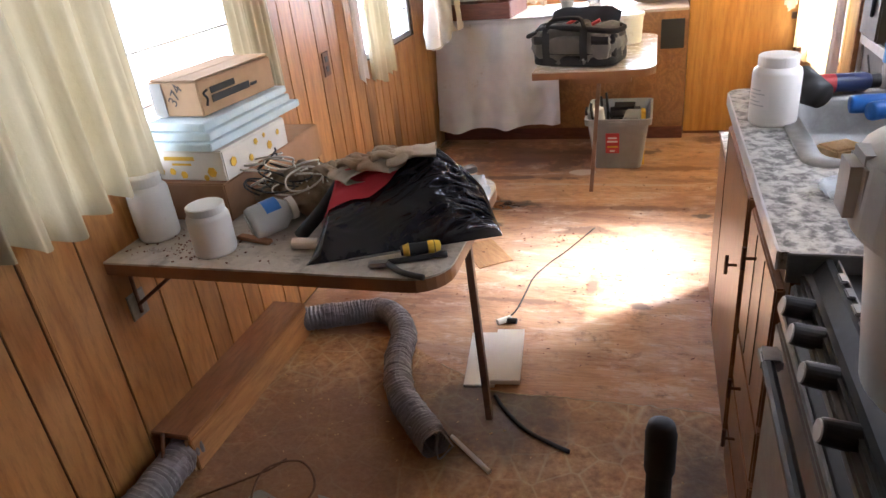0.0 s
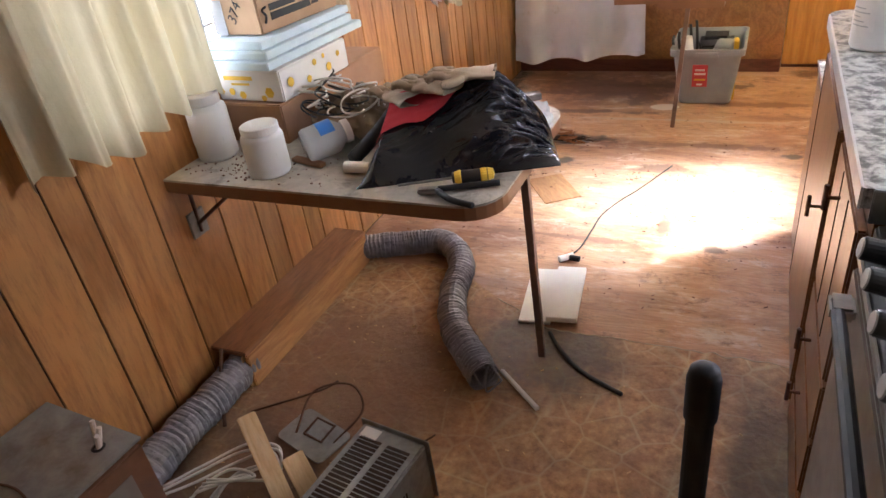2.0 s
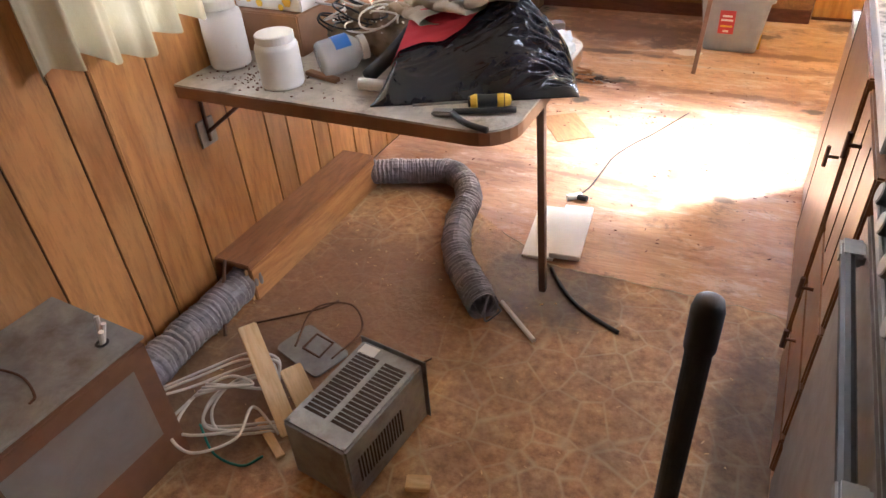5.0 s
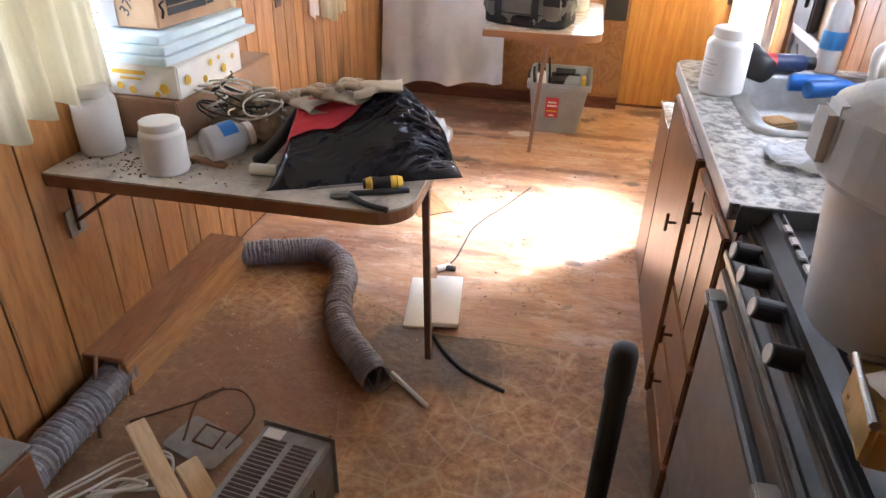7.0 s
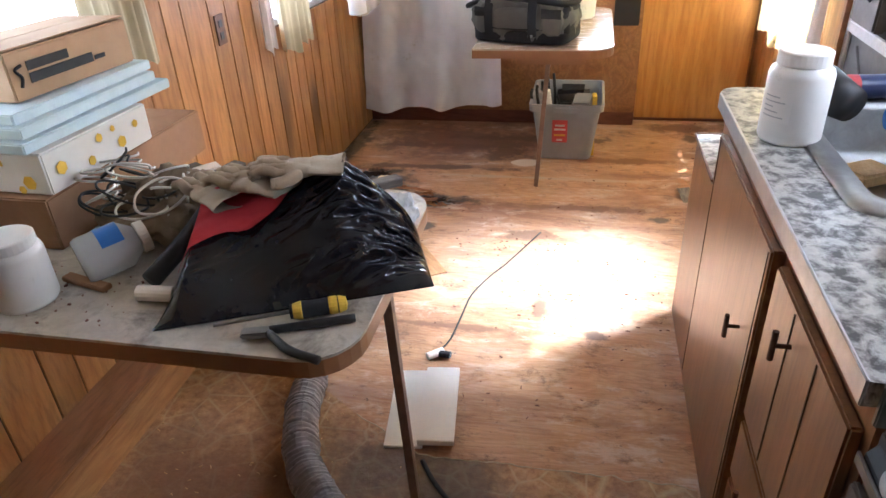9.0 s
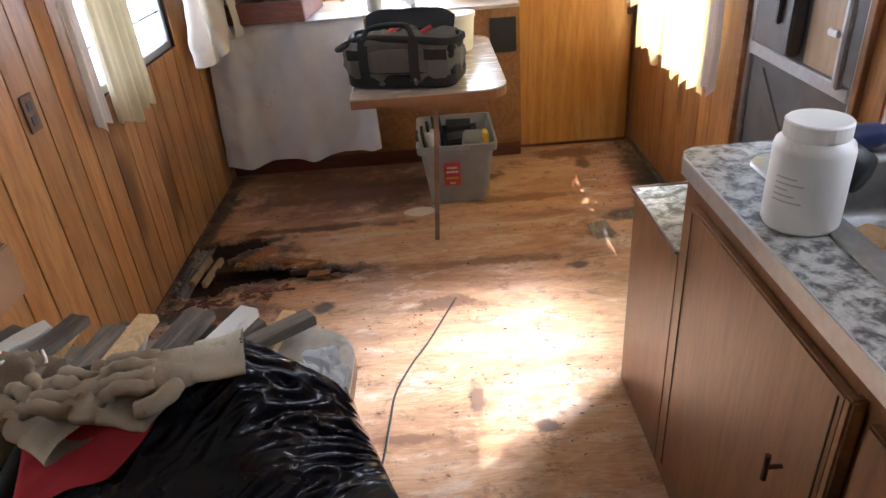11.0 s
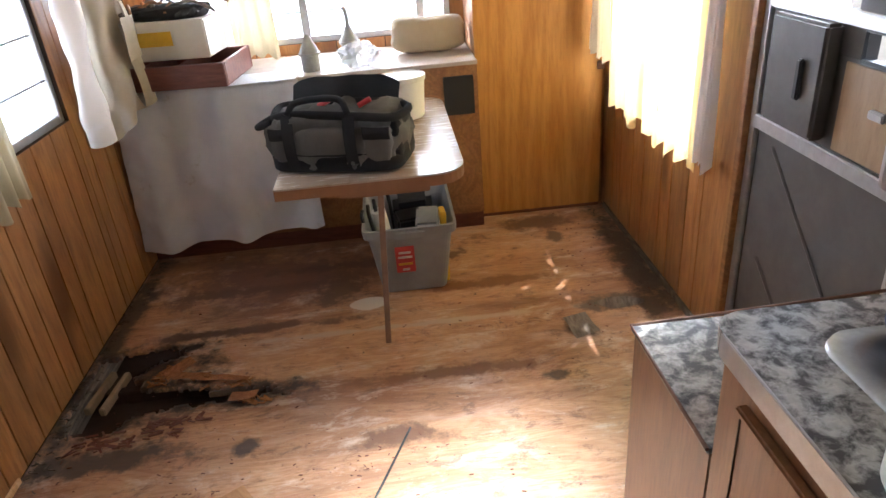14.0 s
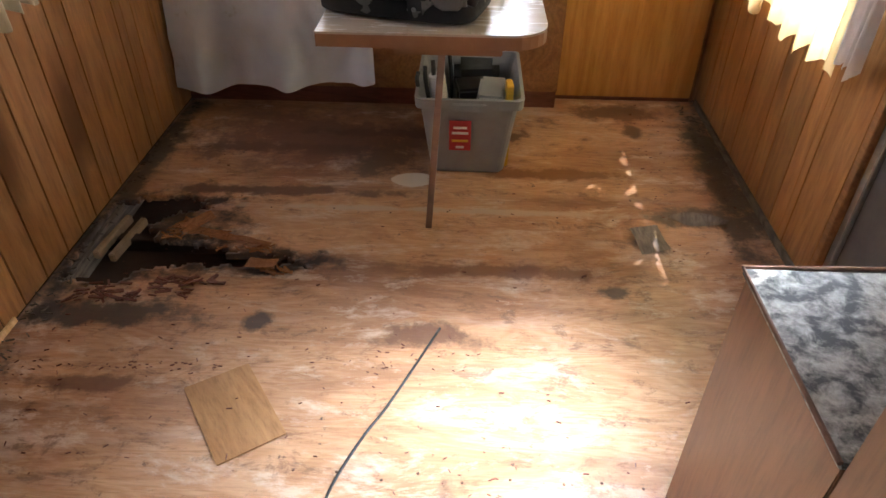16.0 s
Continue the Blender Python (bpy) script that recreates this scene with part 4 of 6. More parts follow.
# storage tote with tools
def tote():
    top = thing("storage_tote", (1.275, 4.13, 0.001), "grey plastic storage tote with red label, full of tools", "tote")

    def ring(bm, w, l, z, r=0.03, seg=4):
        out = []
        for sx, sy, a0 in ((-1, -1, 180), (1, -1, 270), (1, 1, 0), (-1, 1, 90)):
            px, py = sx * (w / 2 - r), sy * (l / 2 - r)
            out += [bm.verts.new((px + r * math.cos(radians(a0 + 90 * k / seg)), py + r * math.sin(radians(a0 + 90 * k / seg)), z)) for k in range(seg + 1)]
        return out
    bm = bmesh.new()
    sizes = [(0.27, 0.36, 0), (0.28, 0.37, 0.008), (0.35, 0.44, 0.28), (0.36, 0.45, 0.282), (0.385, 0.475, 0.285), (0.39, 0.48, 0.322), (0.365, 0.455, 0.323), (0.34, 0.43, 0.28), (0.27, 0.36, 0.012)]
    rings = [ring(bm, *q) for q in sizes]
    for a, b in zip(rings, rings[1:]):
        for k in range(len(a)):
            j = (k + 1) % len(a)
            bm.faces.new((a[k], a[j], b[j], b[k]))
    bm.faces.new(rings[0][::-1]), bm.faces.new(rings[-1])
    part("tub", bm, GREYPL, top)
    tilt = math.degrees(math.atan2(0.035, 0.272))
    lab = part("label", bx(-0.04, 0.04, -0.001, 0.001, -0.065, 0.065, 0, m=pose(-0.03, -0.212, 0.17, tilt, 0, 0)), LABELRED, top, "red and white paper label")
    for z, w, c in ((0.035, 0.05, WHITEPL), (0.012, 0.06, WHITEPL), (-0.022, 0.06, YELLOW), (-0.05, 0.03, WHITEPL)):
        part("print_bar", bx(-w / 2, w / 2, -0.0025, -0.0012, z - 0.005, z + 0.005, 0, m=pose(-0.03, -0.212, 0.17, tilt, 0, 0)), c, lab)
    part("grip", bx(-0.06, 0.06, -0.247, -0.235, 0.28, 0.31, 0.004), GREYPL, top)


tote()


def tool(name, bm, m, label, cat, at, rz=0.0, rx=0.0, ry=0.0, smooth=False):
    return single(name, bm, m, label, cat, "tools in the tote", at, rz, smooth, rx, ry)


tool("tool_case", bx(-0.07, 0.07, -0.05, 0.05, 0, 0.3, 0.01), BLACK, "black plastic tool case standing in the tote", "case", (1.28, 4.1, 0.02), 12, 8)
tool("tool_case", bx(-0.05, 0.05, -0.08, 0.08, 0, 0.31, 0.01), GREYPL, "grey plastic case standing in the tote", "case", (1.36, 4.03, 0.02), -6, 5)
tool("spirit_level", bx(-0.012, 0.012, -0.03, 0.03, 0, 0.34, 0.003), YELLOW, "yellow level standing in the tote", "level", (1.415, 4.0, 0.02), 5, 5)
tool("paper_roll", lathe([(0, 0), (0.03, 0), (0.03, 0.34), (0, 0.34)]), WHITECARD, "white paper roll standing in the tote", "roll", (1.2, 4.07, 0.02), 0, 6, -8)
tool("tool_bag", wobble(bx(-0.09, 0.09, -0.09, 0.09, 0, 0.3, 0.03), 0.01, 9), BAGDARK, "black fabric tool pouch in the tote", "pouch", (1.3, 4.24, 0.02))
for k in range(5):
    tool("pry_bar", tube([(0, 0, 0), (0.0, 0.02, 0.3), (0.01, 0.05, 0.35 + 0.015 * k)], 0.008, 6, 4), BLACK, "dark steel bar leaning in the tote", "bar", (1.15 + 0.018 * k, 4.0 + 0.025 * k, 0.02), 10 * k, 4, -12 + 2 * k)


# soft and loose shapes
def blob(w, l, h, p=0.7, seg=20, wob=0.0, scale=6.0, seed=0.0):
    """A stuffed, rounded block standing on z = 0."""
    def s(a, e):
        return math.copysign(abs(a) ** e, a)
    bm = sheet(lambda u, v: (w / 2 * s(math.cos(math.pi * (v - 0.5)), p) * s(math.cos(2 * math.pi * u), p), l / 2 * s(math.cos(math.pi * (v - 0.5)), p) * s(math.sin(2 * math.pi * u), p),
                             h / 2 + h / 2 * s(math.sin(math.pi * (v - 0.5)), p)), seg * 2, seg)
    bmesh.ops.remove_doubles(bm, verts=bm.verts, dist=1e-5)
    for v in bm.verts:
        k = wob * noise.noise(v.co * scale + Vector((seed, 0, 0))) + 0.4 * wob * noise.noise(v.co * scale * 3 + Vector((seed, 2, 0)))
        v.co += k * Vector((v.co.x, v.co.y, v.co.z - h / 2)).normalized() * min(1, v.co.z / (0.15 * h))
    return bm


def jar(name, at, r, h, label, neck=0.8, tag=True, rz=0.0):
    top = thing(name, at, label, "jar", rz=rz)
    part("body", lathe([(0, 0), (r * 0.93, 0), (r, 0.008), (r, h * 0.74), (r * 0.95, h * 0.8), (r * neck, h * 0.85)], 32), WHITEPL, top, smooth=True)
    part("lid", lathe([(r * neck * 1.06, h * 0.85), (r * neck * 1.08, h * 0.86), (r * neck * 1.08, h * 0.985), (r * neck * 1.02, h), (0, h)], 32), WHITEPL, top, "white screw lid")
    if tag:
        lab = part("label", sheet(lambda u, v: ((r + 0.0008) * math.cos(radians(188 + 62 * u)), (r + 0.0008) * math.sin(radians(188 + 62 * u)), h * (0.26 + 0.34 * v)), 16, 1), WHITECARD, top, "printed paper label")
        for k in range(5):
            z = h * (0.31 + 0.055 * k)
            part("print_bar", sheet(lambda u, v: ((r + 0.0014) * math.cos(radians(194 + (44 - 11 * (k % 3)) * u)), (r + 0.0014) * math.sin(radians(194 + (44 - 11 * (k % 3)) * u)), z + 0.0025 * v), 10, 1), PALEGREY, lab)
    return top


def wire(name, pts, r, material, label, category="cable", group="", seg=6):
    return single(name, tube(pts, r, seg, 8), material, label, category, group, smooth=True)


# under the table: duct cover, ducts, offcuts
dc = thing("duct_cover", (0, 1.2, 0.004), "long brown wooden box covering a duct at the wall", "box")
part("top_board", bx(0.001, 0.145, 0.0, 0.79, 0.128, 0.146), DUCTWOOD, dc)
part("side_board", bx(0.128, 0.145, 0.005, 0.79, 0.0, 0.127), DUCTSIDE, dc)
part("end_board", bx(0.03, 0.127, 0.775, 0.79, 0.0, 0.127), DUCTWOOD, dc)
part("chipped_edge", wobble(bx(0.124, 0.1275, -0.004, 0.012, 0.0, 0.127, 0.001), 0.003, 40), RAW, dc, "splintered pale edge")


def duct(name, pts, r, label, mouth=False):
    n = 40
    seeds = [random.random() for _ in range(4000)]
    bm = tube(pts, r, 20, n, radius=lambda i: 1 + 0.022 * math.sin(i * 1.57) + 0.06 * (seeds[i] - 0.5), caps=not mouth)
    for v in bm.verts:
        v.co += 0.006 * noise.noise_vector(v.co * 18) + 0.003 * noise.noise_vector(v.co * 60)
        v.co.z = max(v.co.z, 0.008)
    top = thing(name, (0, 0, 0), label, "duct")
    part("hose", bm, HOSE, top)
    return top


duct("flexible_duct", [(0.09, 1.24, 0.066), (0.1, 1.05, 0.068), (0.1, 0.85, 0.068), (0.13, 0.6, 0.07)], 0.056, "wrinkled grey flexible duct running along the wall")
d2 = duct("flexible_duct", [(0.1, 1.985, 0.066), (0.26, 2.06, 0.06), (0.4, 2.11, 0.06), (0.5, 2.07, 0.06), (0.58, 1.95, 0.06), (0.61, 1.8, 0.06), (0.68, 1.62, 0.058), (0.78, 1.5, 0.055), (0.875, 1.405, 0.052)], 0.05,
          "wrinkled grey flexible duct snaking over the floor", True)
bm = bmesh.new()
for k in range(3):
    tube([(0.9 - 0.05 * k + 0.03 * math.cos(a * 2.1 + k), 1.4 + 0.018 * k + 0.025 * math.sin(a * 2.1 + k), 0.055 + 0.042 * math.sin(a * 2.1)) for a in range(4)], 0.003, 6, 6, bm=bm)
part("crumpled_mouth", bm, HOSE, d2)
single("white_rod", tube([(0.9, 1.48, 0.018), (1.05, 1.36, 0.01)], 0.008, 10, 0), WHITEPL, "white plastic rod lying on the linoleum", "rod")
wire("black_cable", [(0.99, 1.71, 0.011), (1.04, 1.64, 0.011), (1.12, 1.56, 0.011), (1.2, 1.515, 0.011), (1.27, 1.484, 0.011)], 0.007, RUBBER, "dark cable curving over the linoleum")
wb = single("white_board", bx(-0.055, 0.055, -0.165, 0.165, 0, 0.012, 0.002), WHITECARD, "white painted offcut board lying on plywood", "board", "white offcut boards", (0.9, 1.915, 0.001), 8)
wb = single("white_board", bx(-0.052, 0.052, -0.16, 0.16, 0, 0.02, 0.002), WHITECARD, "white board with a nail hole lying on another", "board", "white offcut boards", (0.995, 1.925, 0.0135), 7, rx=0)
wire("floor_wire", [(0.932, 2.16, 0.02), (0.961, 2.264, 0.006), (0.976, 2.414, 0.006), (0.99, 2.55, 0.006), (1.043, 2.695, 0.006), (1.1, 2.81, 0.006), (1.212, 3.08, 0.006)], 0.0035, RUBBER, "thin wire snaking over the plywood floor")
plug = thing("wire_connector", (0.932, 2.165, 0.001), "taped wire end with pale plug", "connector", rz=30)
part("plug", tube([(-0.03, 0, 0.014), (0.03, 0.01, 0.014)], 0.013, 10, 0), WHITEPL, plug)
part("tape", tube([(0.0, 0.012, 0.013), (0.045, -0.02, 0.013)], 0.012, 8, 3), RUBBER, plug)
ply = thing("plywood_patch", (0.715, 2.765, 0.002), "thin loose plywood piece lying on the floor", "board", rz=-55)
bm = rounded(0.267, 0.17, 0.004, 0.004)
bmesh.ops.translate(bm, verts=bm.verts, vec=(-0.133, -0.085, 0))
part("sheet", wobble(bm, 0.004, 9), PATCH, ply)


# rotted floor: splinters, sill slats and crumbs
def splinters(name, spots, count, size, material, label):
    bm = bmesh.new()
    for k in range(count):
        x, y, sx, sy = random.choice(spots)
        px, py, s = x + random.uniform(-sx, sx), y + random.uniform(-sy, sy), size * random.uniform(0.3, 1.2)
        bx(-s, s, -s * 0.18, s * 0.18, 0, 0.003, 0, bm, pose(px, py, random.uniform(0.002, 0.008), random.uniform(-20, 20), random.uniform(-18, 18), random.gauss(0, 35)))
    return single(name, bm, material, label, "debris", kind="stuff")


ROTW = grain_mat("rotten_veneer", (0.1, 0.035, 0.012), (0.26, 0.1, 0.035), (0.36, 0.16, 0.06), (1, 1, 1), 0.8, 0.2, 20.0, knots=False)
splinters("wood_splinters", [(0.38, 3.49, 0.1, 0.02), (0.56, 3.42, 0.09, 0.015), (0.3, 3.52, 0.03, 0.06), (0.68, 3.31, 0.05, 0.015)], 70, 0.02, ROTW, "orange splintered veneer round the rotted hole")
splinters("rotten_splinters", [(0.3, 3.2, 0.15, 0.03), (0.2, 3.17, 0.1, 0.03), (0.45, 3.25, 0.1, 0.02)], 90, 0.022, DARKWOOD, "dark red rotten wood splinters by the hole")
splinters("mould_flecks", [(0.22, 2.86, 0.16, 0.05), (0.25, 2.6, 0.24, 0.05), (0.45, 2.9, 0.2, 0.015), (0.15, 2.72, 0.1, 0.03), (1.15, 2.95, 0.3, 0.04), (1.3, 2.5, 0.1, 0.12)], 130, 0.0055, DARKWOOD, "dark flecks of mould and lifted grain on plywood")
splinters("wood_crumbs", [(1.1, 3.2, 1.0, 0.9), (2.1, 4.0, 0.15, 0.6), (0.6, 3.0, 0.5, 0.4), (1.3, 2.4, 0.4, 0.5)], 220, 0.006, DARKWOOD, "small dark wood crumbs scattered on the floor")
splinters("wall_edge_crumbs", [(0.04, 3.9, 0.03, 0.7), (0.05, 3.0, 0.04, 0.4), (2.25, 4.1, 0.04, 0.5)], 260, 0.01, GREYWOOD, "grey crumbling wood along the wall's foot")
splinters("lino_crumbs", [(0.7, 1.3, 0.6, 0.5), (1.2, 1.2, 0.5, 0.5), (0.5, 1.7, 0.3, 0.3)], 140, 0.005, RAW, "pale crumbs scattered on the linoleum")
for x, z in ((0.075, -0.02), (0.125, -0.03)):
    single("wall_stud", bx(-0.011, 0.011, -0.11, 0.11, 0, 0.03, 0.003), TAN, "pale sill stud exposed by the rot", "stud", "exposed studs", (x, 3.51, z - 0.028), -6)
single("torn_veneer", wobble(sheet(lambda u, v: (0.3 * (u - 0.5), 0.05 * (v - 0.5) * (1 - 0.6 * u), 0.012 * u + 0.004), 16, 4), 0.008, 14), ROTW, "torn orange strip of veneer lifting from the floor", "veneer", at=(0.5, 3.47, 0.002), rz=-16)
single("torn_veneer", wobble(sheet(lambda u, v: (0.12 * (u - 0.5), 0.06 * (v - 0.5), 0.01 * u + 0.004), 10, 4), 0.006, 14), ROTW, "curled orange scrap of veneer", "veneer", at=(0.36, 3.55, 0.002), rz=40)
single("torn_veneer", wobble(sheet(lambda u, v: (0.1 * (u - 0.5), 0.045 * (v - 0.5), 0.012 + 0.01 * u), 10, 4), 0.005, 14), ROTW, "broken orange scrap of veneer at the hole", "veneer", at=(0.64, 3.33, 0.002), rz=-8)
single("peeled_lino", wobble(sheet(lambda u, v: (0.2 * (u - 0.5), 0.07 * (v - 0.5) * math.sin(3 * u + 0.2), 0.02 * v * u + 0.003), 12, 5), 0.006, 12), GREYWOOD, "peeling grey scrap of floor covering", "scrap", at=(2.08, 3.66, 0.002), rz=-10)
single("peeled_lino", wobble(sheet(lambda u, v: (0.1 * (u - 0.5), 0.12 * (v - 0.5), 0.012 * v + 0.003), 12, 5), 0.008, 12), GREYWOOD, "loose dark scrap on the plywood", "scrap", at=(1.89, 3.53, 0.002), rz=12)


# furnace parts on the linoleum
def louvre_box():
    top = thing("converter_box", (0.77, 0.85, 0.005), "grey galvanised metal box with slotted vents", "metal box", rz=-7)
    w, l, h = 0.19, 0.31, 0.19
    part("case", bx(-w / 2, w / 2, -l / 2, l / 2, 0, h, 0.006), GALV, top)
    part("rim", bx(-w / 2 - 0.008, w / 2 + 0.008, l / 2, l / 2 + 0.004, 0, h + 0.01, 0.001), GALV, top)
    for cx in (-0.042, 0.042):
        for k in range(17):
            y = -0.1 + k * 0.0128
            part("slot", bx(cx - 0.033, cx + 0.033, y, y + 0.0085, h - 0.001, h + 0.0012, 0), GROOVE, top)
    for k in range(16):
        y = -0.12 + k * 0.011
        part("slot", bx(w / 2 - 0.001, w / 2 + 0.0012, y, y + 0.005, 0.05, 0.13, 0), GROOVE, top)
    part("sticker", bx(-0.08, -0.03, l / 2 - 0.045, l / 2 - 0.01, h, h + 0.0012, 0), WHITECARD, top, "faded paper sticker")
    for x, y in ((-w / 2 + 0.012, -l / 2 + 0.01), (w / 2 - 0.012, -l / 2 + 0.01)):
        part("screw", lathe([(0, 0.003), (0.004, 0.002), (0.005, 0)], 10, m=Matrix.Translation((x, y, h))), STEEL, top)


louvre_box()
fc = thing("furnace_cabinet", (0.175, 0.44, 0.005), "old brown furnace cabinet with grey sheet-metal top", "furnace", rz=-3)
part("case", bx(-0.17, 0.175, -0.3, 0.22, 0, 0.385, 0.004), FURN, fc, "brown sheet-metal case")
part("top_sheet", bx(-0.17, 0.165, -0.3, 0.232, 0.386, 0.394, 0.002), GALV, fc, "grey dusty sheet-metal top")
part("side_plate", bx(0.1755, 0.178, -0.16, 0.17, 0.12, 0.34, 0.001), PLATE, fc, "grey inset side plate")
part("rod", tube([(-0.1, 0.0, 0.397), (0.02, 0.02, 0.4), (0.1, 0.0, 0.397), (0.11, -0.02, 0.395)], 0.003, 6, 5), RUST, fc)
part("grommet", lathe([(0.012, 0.0), (0.016, 0.004), (0.01, 0.006)], 14, m=Matrix.Translation((0.1, 0.17, 0.394))), BLACK, fc)
for a in (0.0, 0.9, 2.0):
    part("pipe_stub", tube([(0.1, 0.17, 0.39), (0.1 + 0.02 * math.cos(a), 0.17 + 0.02 * math.sin(a), 0.44 + 0.01 * a)], 0.006, 8, 0), WHITEPL, fc)
wire("leaning_rod", [(0.06, 1.19, 0.16), (0.11, 1.1, 0.09), (0.16, 1.02, 0.012)], 0.006, RUST, "rusty rod leaning on the duct", "rod")
pp = single("steel_bracket", wobble(rounded(0.2, 0.13, 0.004, 0.02), 0.004, 10), GALV, "bent grey steel plate with holes on the floor", "bracket", at=(0.34, 1.04, 0.012), rz=-18)
single("square_wire", tube([(0.0, 0, 0), (0.07, 0.0, 0), (0.07, 0.06, 0.01), (0.0, 0.06, 0.01), (0.0, 0.0, 0)], 0.004, 6, 0), RUST, "small square wire frame lying on the bracket", "frame", at=(0.43, 1.06, 0.025), rz=-12)
def slat_between(a, b, w, t, material, label):
    a, b = Vector(a), Vector(b)
    ob = single("pine_slat", wobble(bx(-w, w, -t, t, 0, (b - a).length, 0.003), 0.002, 14), material, label, "slat", "pine slats")
    ob.matrix_basis = Matrix.Translation(a) @ (b - a).to_track_quat("Z", "Y").to_matrix().to_4x4()
    return ob


PALEPINE = grain_mat("pale_pine", (0.5, 0.3, 0.12), (0.78, 0.56, 0.3), (0.84, 0.66, 0.4), (1, 1, 0.15), 0.7, 0.1, 8.0, knots=False)
slat_between((0.585, 0.785, 0.022), (0.36, 0.945, 0.19), 0.026, 0.009, PALEPINE, "pale broken pine slat leaning over")
slat_between((0.6, 0.86, 0.03), (0.5, 0.925, 0.1), 0.03, 0.009, PALEPINE, "short pale pine offcut leaning on a slat")
single("pine_slat", bx(-0.012, 0.012, -0.005, 0.005, 0, 0.15, 0.002), RAW, "thin pine splinter lying on the floor", "slat", "pine slats", (0.6, 0.72, 0.012), 60, rx=-88)
single("pine_slat", bx(-0.02, 0.02, -0.008, 0.008, 0, 0.06, 0.002), RAW, "small pine block beside the metal box", "slat", "pine slats", (0.93, 0.78, 0.013), -70, rx=-90)
random.seed(5)
for k in range(8):
    a, lift = random.uniform(-0.05, 0.05), random.uniform(0.0, 0.05)
    if k < 3:   # long arcs from the furnace to the slat
        pts = [(0.24, 0.68 + 0.02 * k, 0.12), (0.3, 0.76 + 0.03 * k, 0.07 + lift), (0.36, 0.86 + 0.03 * k, 0.06 + lift), (0.42 + a, 0.92 + 0.01 * k, 0.1), (0.47, 0.9, 0.06)]
    else:       # loops lying beside the furnace
        cx, cy, r, t0 = 0.41 + 0.3 * a, 0.76 + a, random.uniform(0.06, 0.1), random.uniform(0, 6)
        pts = [(0.33, 0.72 + 0.015 * (k - 3), 0.11)] + [(cx + r * math.cos(t0 + 1.1 * n), cy + 1.15 * r * math.sin(t0 + 1.1 * n), max(0.011, 0.07 - 0.014 * n + lift)) for n in range(4)] + [(0.55, 0.74 + 0.012 * k, 0.014)]
    wire("white_cable", pts, 0.0042, CABLEW, "white stiff cable looped beside the furnace", "cable", "furnace cables")
wire("green_wire", [(0.36, 0.7, 0.05), (0.43, 0.66, 0.012), (0.52, 0.66, 0.01), (0.56, 0.7, 0.02)], 0.0035, flat("green_wire", (0.02, 0.25, 0.2)), "thin green wire on the floor")
wire("black_wire", [(0.6, 0.95, 0.01), (0.62, 1.0, 0.06), (0.66, 1.02, 0.03), (0.68, 1.0, 0.01)], 0.005, RUBBER, "short black wire beside the metal box")
wire("thin_hoop", [(0.4, 1.06, 0.02), (0.38, 1.2, 0.05), (0.47, 1.27, 0.04), (0.55, 1.2, 0.02), (0.53, 1.06, 0.015)], 0.0035, RUST, "rusty wire loop on the linoleum", "wire")
wire("thin_rod", [(0.2, 1.1, 0.01), (0.36, 1.24, 0.01), (0.4, 1.3, 0.01)], 0.0035, RUST, "thin rusty rod on the linoleum", "rod")
wire("thin_rod", [(0.7, 1.02, 0.01), (0.8, 1.18, 0.01)], 0.003, RUST, "thin rusty rod behind the metal box", "rod")
pipe = thing("vent_pipe", (1.506, 0.735, 0.004), "black plastic pipe standing upright with a cap", "pipe")
part("pipe", tube([(0, 0, 0), (0, 0, 0.76)], 0.0195, 20, 0), RUBBER, pipe, smooth=False)
part("cap", lathe([(0.0215, 0.715), (0.023, 0.72), (0.023, 0.79), (0.0195, 0.806), (0.01, 0.812), (0, 0.813)], 20), RUBBER, pipe, "rounded black cap", True)

# on the fold-down table
TZ = 0.7255
jar("supplement_jar", (0.315, 1.355, TZ), 0.059, 0.142, "white plastic screw-lid jar with dusty sides", 0.82, False)
jar("supplement_jar", (0.064, 1.435, TZ), 0.06, 0.195, "tall white plastic jar with a faded label", 0.75)
clear = thing("clear_jug", (0.43, 1.475, TZ + 0.052), "clear plastic jug with blue label lying down", "jug", rz=-40, rx=-84)
part("body", lathe([(0, -0.06), (0.045, -0.06), (0.05, -0.05), (0.05, 0.03), (0.03, 0.055), (0.028, 0.06)], 24), CLEAR, clear, smooth=True)
part("lid", lathe([(0.03, 0.058), (0.034, 0.06), (0.034, 0.078), (0, 0.08)], 24), WHITEPL, clear, "pale screw lid")
part("label", sheet(lambda u, v: (0.0508 * math.cos(radians(205 + 120 * u)), 0.0508 * math.sin(radians(205 + 120 * u)), -0.015 + 0.045 * v), 14, 1), BLUE, clear, "blue and white label")
single("wood_wedge", bx(-0.06, 0.06, -0.012, 0.012, 0, 0.012, 0.002), CARDDARK, "orange-brown wooden stick on the table", "stick", at=(0.4, 1.42, TZ), rz=-14)
single("paper_tube", tube([(0, 0, 0.016), (0.075, 0, 0.016)], 0.016, 14, 0), WHITECARD, "short cream cardboard tube on the table", "tube", at=(0.545, 1.385, TZ), rz=4)


